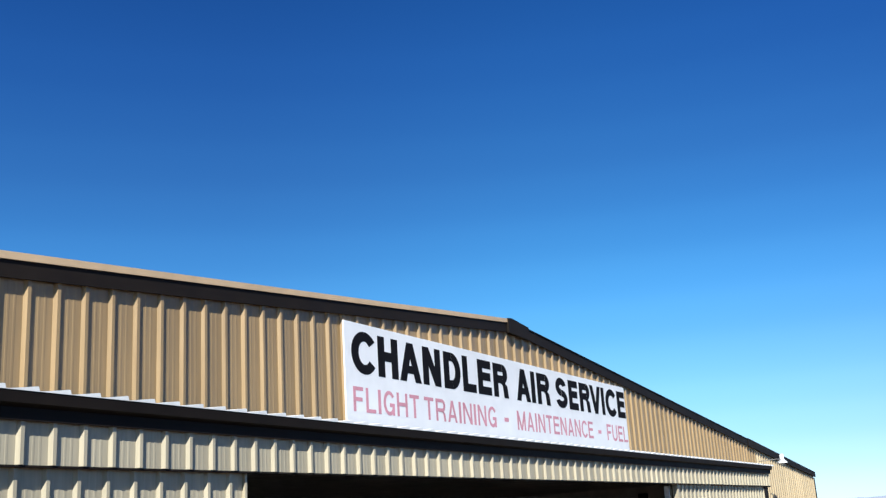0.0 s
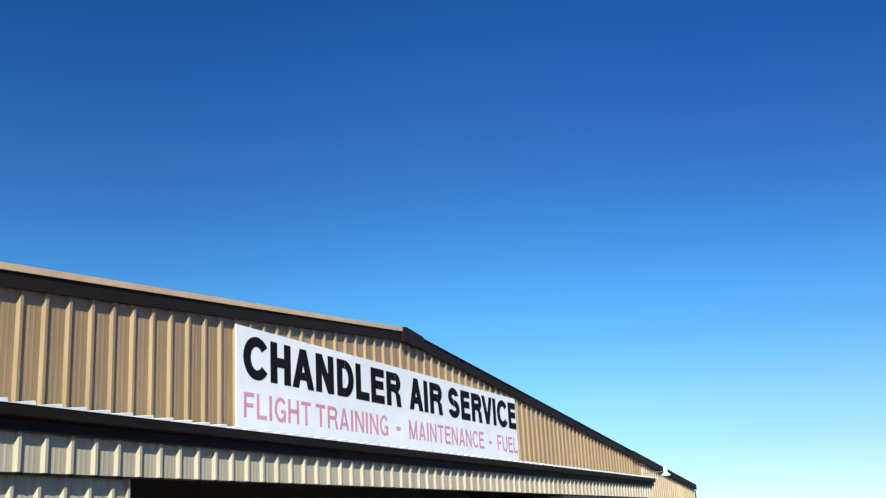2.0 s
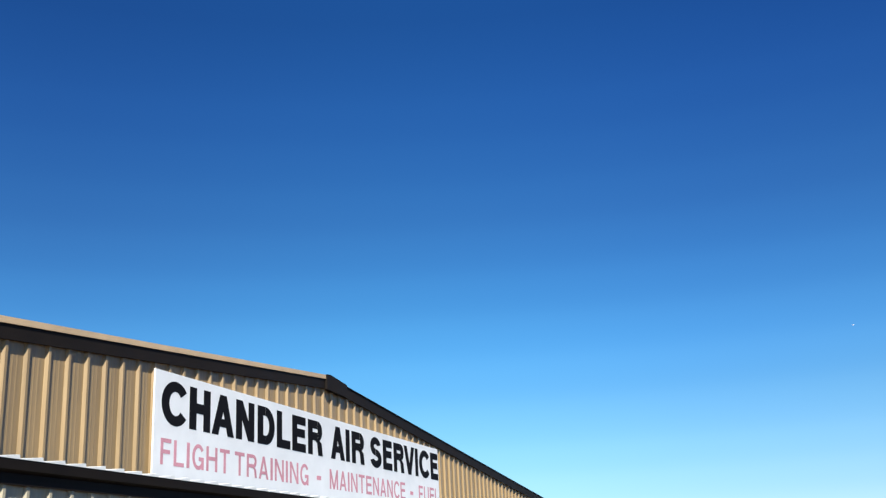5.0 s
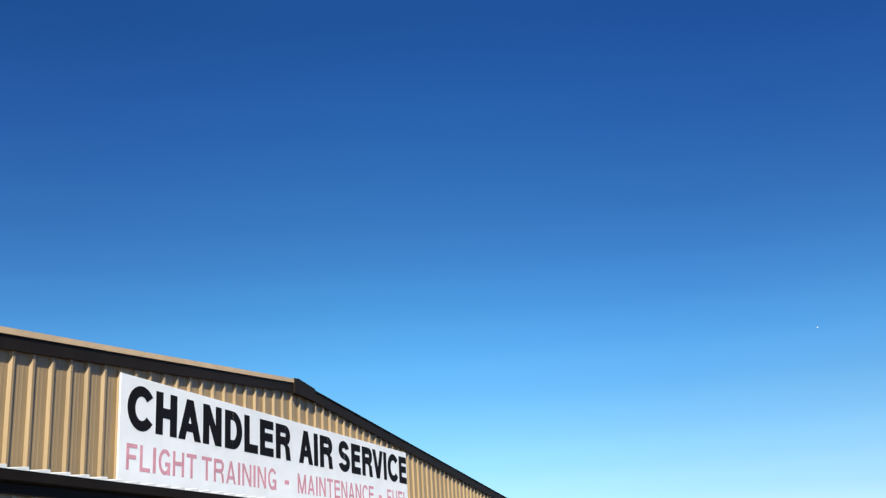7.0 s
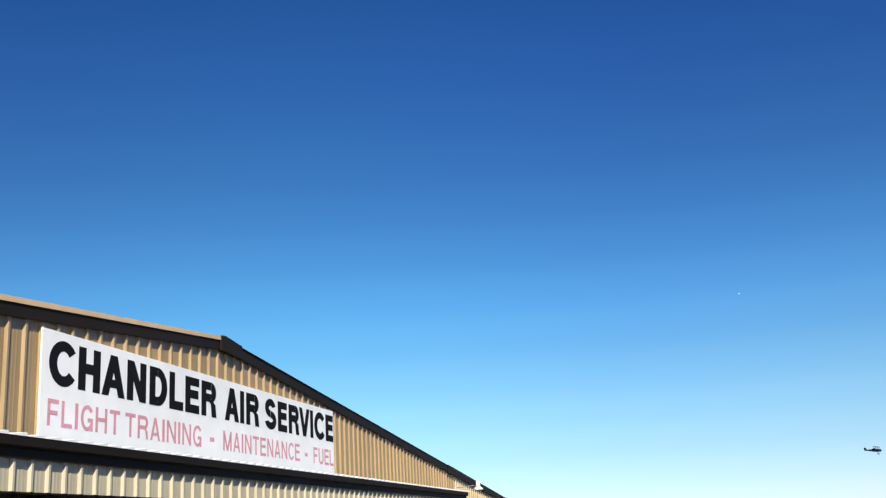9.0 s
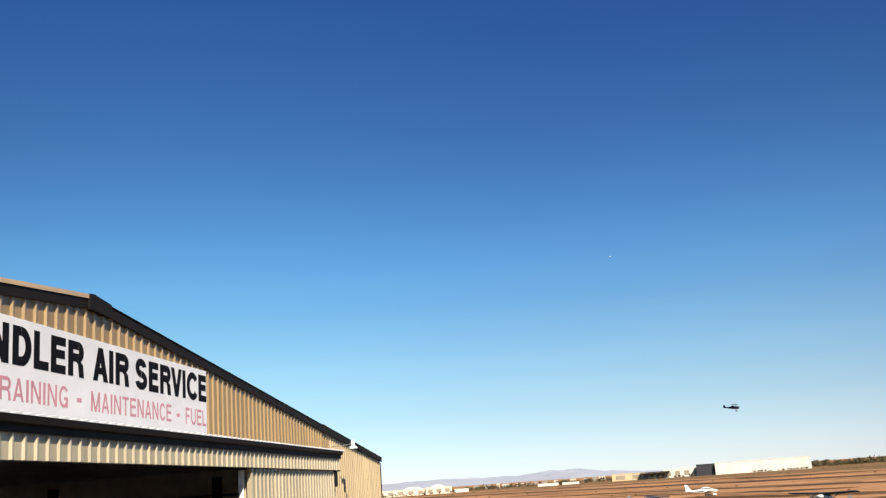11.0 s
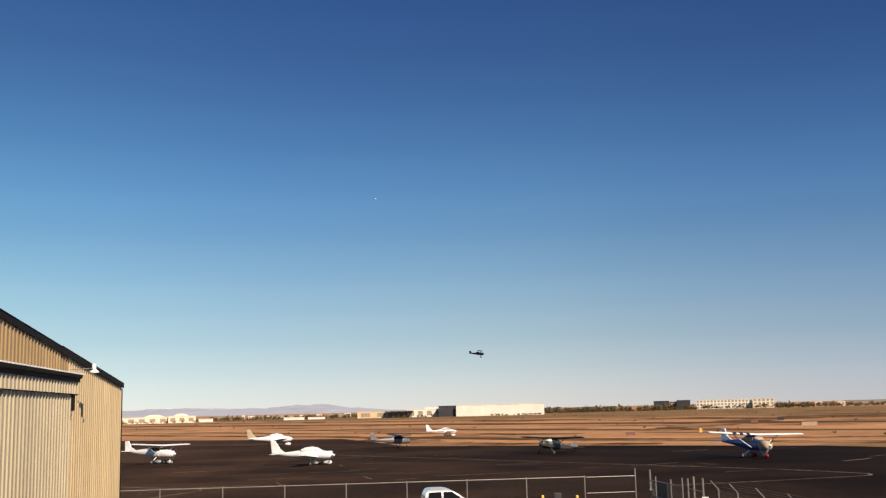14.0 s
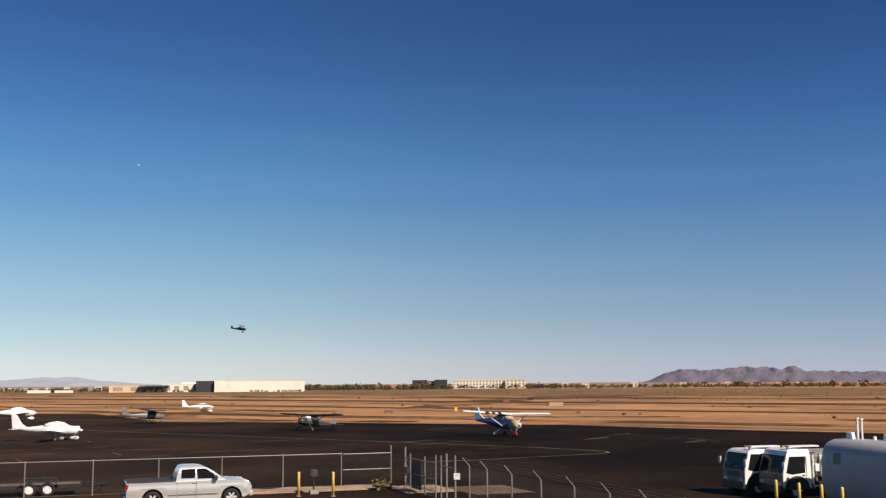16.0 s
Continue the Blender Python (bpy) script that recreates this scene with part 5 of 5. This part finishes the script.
# ---- flatbed trailer behind the fence ----
tr = thing("flatbed_trailer", pose(60.6, 0.92, 0.02, 0, 0, -90), "black tandem-axle flatbed trailer with a wooden deck", "trailer")
part("deck", boxed(-2.6, 2.1, -1.0, 1.0, 0.50, 0.55), DECK, tr)
for s in (-1, 1):
    part("side_rail", boxed(-2.7, 2.2, s * 1.02 - 0.04, s * 1.02 + 0.04, 0.42, 0.60), BLACKSTEEL, tr)
    for x in (-0.45, 0.45):
        road_wheel(tr, x, s * 1.18, 0.37, 0.22, s, FLASH, 0)
    bm = bmesh.new()
    loft(bm, [[Vector((x, s * yy, z)) for x, z in ((-1.0, 0.58), (-0.8, 0.80), (0.8, 0.80), (1.0, 0.58), (0.96, 0.56), (0.78, 0.76), (-0.78, 0.76), (-0.96, 0.56))] for yy in (1.05, 1.32)])
    part("mudguard", bm, BLACKSTEEL, tr)
    part("draw_bar", tubed((2.2, s * 0.8, 0.48), (3.5, 0, 0.47), 0.05), BLACKSTEEL, tr)
part("ramp", boxed(-3.3, -2.71, -0.9, 0.9, 0.42, 0.5), BLACKSTEEL, tr)
part("axle", tube(tubed((-0.45, -1.1, 0.37), (-0.45, 1.1, 0.37), 0.05), (0.45, -1.1, 0.37), (0.45, 1.1, 0.37), 0.05), BLACKSTEEL, tr)
part("jack", tubed((3.2, 0, 0.0), (3.2, 0, 0.55), 0.04), BLACKSTEEL, tr)
bx = thing("storage_box", pose(59.2, 9.8, 0.02) @ Matrix.Scale(0.6, 4), "white storage box standing beside the hangar corner", "box")
part("body", boxed(-0.6, 0.6, -0.55, 0.55, 0.05, 1.05, bevel=0.02), FLASH, bx)
part("lid", boxed(-0.63, 0.63, -0.58, 0.58, 1.05, 1.14, bevel=0.02), FLASH, bx)
part("skid", boxed(-0.6, 0.6, -0.5, 0.5, 0, 0.05), DECK, bx)

# ---- fuel trucks ----
def fuel_truck(m, label, h=2.35, ladder=True):
    """A cab-over tanker, front along +x."""
    p = thing("fuel_truck", m, label, "fuel truck", "fuel trucks beside the apron")
    w = 1.08
    bm = bmesh.new()
    loft(bm, [[Vector((x, s * ww, z)) for x, s in ((xf, 1), (xf, -1), (-1.55, -1), (-1.55, 1))] for z, ww, xf in ((0.55, w * 0.97, 0.0), (0.62, w, 0.03), (1.30, w, 0.0), (2.1, w * 0.95, -0.22), (h - 0.08, w * 0.9, -0.34), (h, w * 0.8, -0.5))])
    part("cab", bm, WHITE, p)
    part("windshield", loft(bmesh.new(), [[Vector((xf + 0.015, s, z)) for s in (ww, -ww)] + [Vector((xf - 0.05, -ww, z)), Vector((xf - 0.05, ww, z))] for z, ww, xf in ((1.16, 1.0, 0.005), (1.32, 0.99, 0.0), (2.12, 0.92, -0.225))]), GLASS, p)
    for s in (-1, 1):
        part("side_window", sidewall([(-0.16, 1.30), (-0.5, 1.22), (-1.22, 1.30), (-1.22, 2.08), (-0.40, 2.08)], s * 0.94, s * (w + 0.004)), GLASS, p)
        part("door_gap", boxed(-1.3, -1.28, s * w - 0.02, s * w + 0.008, 0.75, 2.1), BLACKSTEEL, p)
        part("door_handle", boxed(-1.2, -1.05, s * w - 0.01, s * w + 0.03, 1.15, 1.2), BLACKSTEEL, p)
        mi = part("mirror_arm", tube(tubed((-0.15, s * w, 1.95), (0.08, s * (w + 0.16), 1.92), 0.018), (0.08, s * (w + 0.16), 1.92), (0.08, s * (w + 0.16), 1.5), 0.018), BLACKSTEEL, p)
        part("mirror", boxed(0.05, 0.11, s * (w + 0.16) - 0.1, s * (w + 0.16) + 0.1, 1.5, 1.85, bevel=0.02), WHITE, mi)
        part("headlamp", boxed(0.03, 0.07, s * 0.78 - 0.16, s * 0.78 + 0.16, 0.72, 0.88, bevel=0.02), LAMPGLASS, p)
        for x in (-0.75, -4.6):
            road_wheel(p, x, s * 0.92, 0.44, 0.28, s, FLASH, 8)
        # wheel arch plate, made larger so its black also paints the lower door's shade
        part("arch_and_shade", sidewall([(-0.75 + 0.70 * math.cos(math.pi * k / 12), 0.50 + 0.66 * math.sin(math.pi * k / 12)) for k in range(13)], s * 0.9, s * (w + 0.008)), BLACKSTEEL, p, "black wheel arch, enlarged to stand in for shade on the lower door")
        part("step", boxed(-1.1, -0.5, s * w - 0.1, s * w + 0.04, 0.5, 0.56), BLACKSTEEL, p)
    part("bumper", boxed(0.02, 0.14, -w, w, 0.33, 0.70, bevel=0.03), BLACKSTEEL, p)
    # the white cab front is greyed here to put its shade into colour
    part("front_shade_panel", boxed(0.015, 0.042, -w * 0.97, w * 0.97, 0.70, 1.30, bevel=0.006), GREY, p, "grey panel painting the shade on the white cab front")
    part("grille", boxed(0.043, 0.06, -0.6, 0.6, 0.95, 1.2, bevel=0.005), DGREY, p)
    part("wiper", tubed((0.03, -0.5, 1.33), (-0.03, 0.1, 1.62), 0.012, seg=5), BLACKSTEEL, p)
    part("chassis", boxed(-6.2, -0.2, -0.45, 0.45, 0.55, 0.8), BLACKSTEEL, p)
    bm = bmesh.new()
    loft(bm, [[Vector((x, k * 1.08 * math.copysign(abs(math.cos(t)) ** 0.7, math.cos(t)), 1.5 + k * 0.62 * math.copysign(abs(math.sin(t)) ** 0.7, math.sin(t)))) for t in [2 * math.pi * i / 20 for i in range(20)]] for x, k in ((-2.3, 0.9), (-2.38, 1.0), (-6.1, 1.0), (-6.2, 0.9))])
    part("tank", bm, WHITE, p, smooth=False)
    part("pump_cabinet", boxed(-2.2, -1.65, -0.95, 0.95, 0.75, 1.9, bevel=0.02), GALV, p)
    for k, (x, z0, z1, r) in enumerate(((-1.72, 0.7, 2.15, 0.045), (-1.88, 0.9, 1.75, 0.06), (-2.04, 0.6, 2.2, 0.04), (-2.18, 0.8, 1.6, 0.05))):
        part("upright_pipe", tubed((x, 1.0, z0), (x, 1.0, z1), r), (FLASH, GALV, BLACKSTEEL, FLASH)[k], p)
    part("meter_box", boxed(-2.0, -1.78, 0.952, 1.12, 1.35, 1.72, bevel=0.02), FLASH, p, "white meter box")
    part("hose_reel", wheel_at(bmesh.new(), -1.95, 1.04, 0.98, 0.24, 0.16, 16), BLACKSTEEL, p, "black hose reel")
    part("pipe_rail", tubed((-1.66, 1.0, 2.15), (-2.25, 1.0, 2.2), 0.035), GALV, p)
    part("roof_rack", boxed(-2.2, -0.55, 0.35, 0.85, h + 0.10, h + 0.17), WHITE, p)
    for x in (-0.7, -1.4):
        part("rack_leg", boxed(x, x + 0.05, 0.4, 0.45, h - 0.06, h + 0.1), GALV, p)
    part("tank_walkway", boxed(-6.0, -2.3, -0.35, 0.35, 2.13, 2.2), GALV, p)
    part("beacon", tubed((-1.0, -0.4, h - 0.02), (-1.0, -0.4, h + 0.12), 0.06), YELLOW, p)
    return p


fuel_truck(pose(46.25, -32.7, 0.02, 0, 0, 85), "white cab-over fuel truck parked nose out beside the apron", 2.30)
fuel_truck(pose(43.97, -33.25, 0.02, 0, 0, 85), "white fuel truck with open pump gear parked beside another", 2.42)

# ---- fuel storage tank ----
tk = thing("fuel_tank", pose(40.85, -34.9, -0.05, 0, 0, 180), "large white horizontal fuel storage tank with two vent pipes", "storage tank")


def tank_point(x, a, r):
    """A point on the tank's rounded, nearly square section; a: radians up from its waist."""
    c, q = math.cos(a), math.sin(a)
    return Vector((x, r * math.copysign(abs(c) ** 0.62, c), 1.59 + 1.17 * r * math.copysign(abs(q) ** 0.62, q)))


bm = bmesh.new()
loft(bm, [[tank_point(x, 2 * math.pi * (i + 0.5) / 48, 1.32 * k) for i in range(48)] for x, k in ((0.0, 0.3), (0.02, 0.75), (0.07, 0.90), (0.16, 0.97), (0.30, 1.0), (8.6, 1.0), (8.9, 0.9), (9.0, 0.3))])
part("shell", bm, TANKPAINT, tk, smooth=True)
for x in (1.0, 4.4, 7.8):
    part("saddle", boxed(x, x + 0.35, -1.0, 1.0, 0, 0.35), CONCRETE, tk)
for x, h in ((1.22, 4.03), (1.50, 4.00)):
    v = part("vent_pipe", tubed((x, 0, 3.1), (x, 0, h), 0.05), FLASH, tk)
    part("vent_cap", tubed((x, 0, h), (x, 0, h + 0.08), 0.08), FLASH, v)
for x, h, r in ((0.75, 3.42, 0.22), (2.3, 3.3, 0.09), (3.1, 3.42, 0.2), (5.0, 3.35, 0.15)):
    part("tank_fitting", tubed((x, 0, 3.08), (x, 0, h), r, r * 0.8, seg=14), FLASH, tk)
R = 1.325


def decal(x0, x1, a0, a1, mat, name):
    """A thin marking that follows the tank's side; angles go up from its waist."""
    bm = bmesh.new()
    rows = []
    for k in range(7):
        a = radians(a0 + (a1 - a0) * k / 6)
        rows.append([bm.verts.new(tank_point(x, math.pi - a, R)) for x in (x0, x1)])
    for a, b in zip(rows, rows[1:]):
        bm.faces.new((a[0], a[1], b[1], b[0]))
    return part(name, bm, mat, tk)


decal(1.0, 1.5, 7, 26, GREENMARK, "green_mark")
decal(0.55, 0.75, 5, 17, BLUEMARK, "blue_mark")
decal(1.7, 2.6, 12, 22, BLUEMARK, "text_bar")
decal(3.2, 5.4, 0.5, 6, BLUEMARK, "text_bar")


def taxi_sign(az, r, mat, w, h, label):
    """A low lit-face taxiway sign on two legs."""
    p = at(az, r)
    b = thing("taxiway_sign", Matrix.Translation(p) @ pose(0, 0, 0.0, 0, 0, az), label, "sign", "airfield signs")
    part("panel", boxed(-w / 2, w / 2, -0.1, 0.1, 0.25, 0.25 + h, bevel=0.02), mat, b)
    for x in (-w / 3, w / 3):
        part("leg", boxed(x - 0.04, x + 0.04, -0.04, 0.04, 0, 0.25), BLACKSTEEL, b)
    return b


taxi_sign(-110.66, 206, YELLOW, 0.5, 0.8, "yellow taxiway marker board on the dry field")
taxi_sign(-116.1, 246, COVER, 3.2, 0.9, "tan taxiway sign board on the dry field")
taxi_sign(-113.4, 292, REDWALL, 1.8, 0.7, "dark red runway sign board on the dry field")
taxi_sign(-114.7, 325, DGREY, 1.8, 0.9, "dark runway sign board seen from behind")
taxi_sign(-107.0, 200, REDWALL, 1.8, 0.5, "red holding position sign on the dry field")
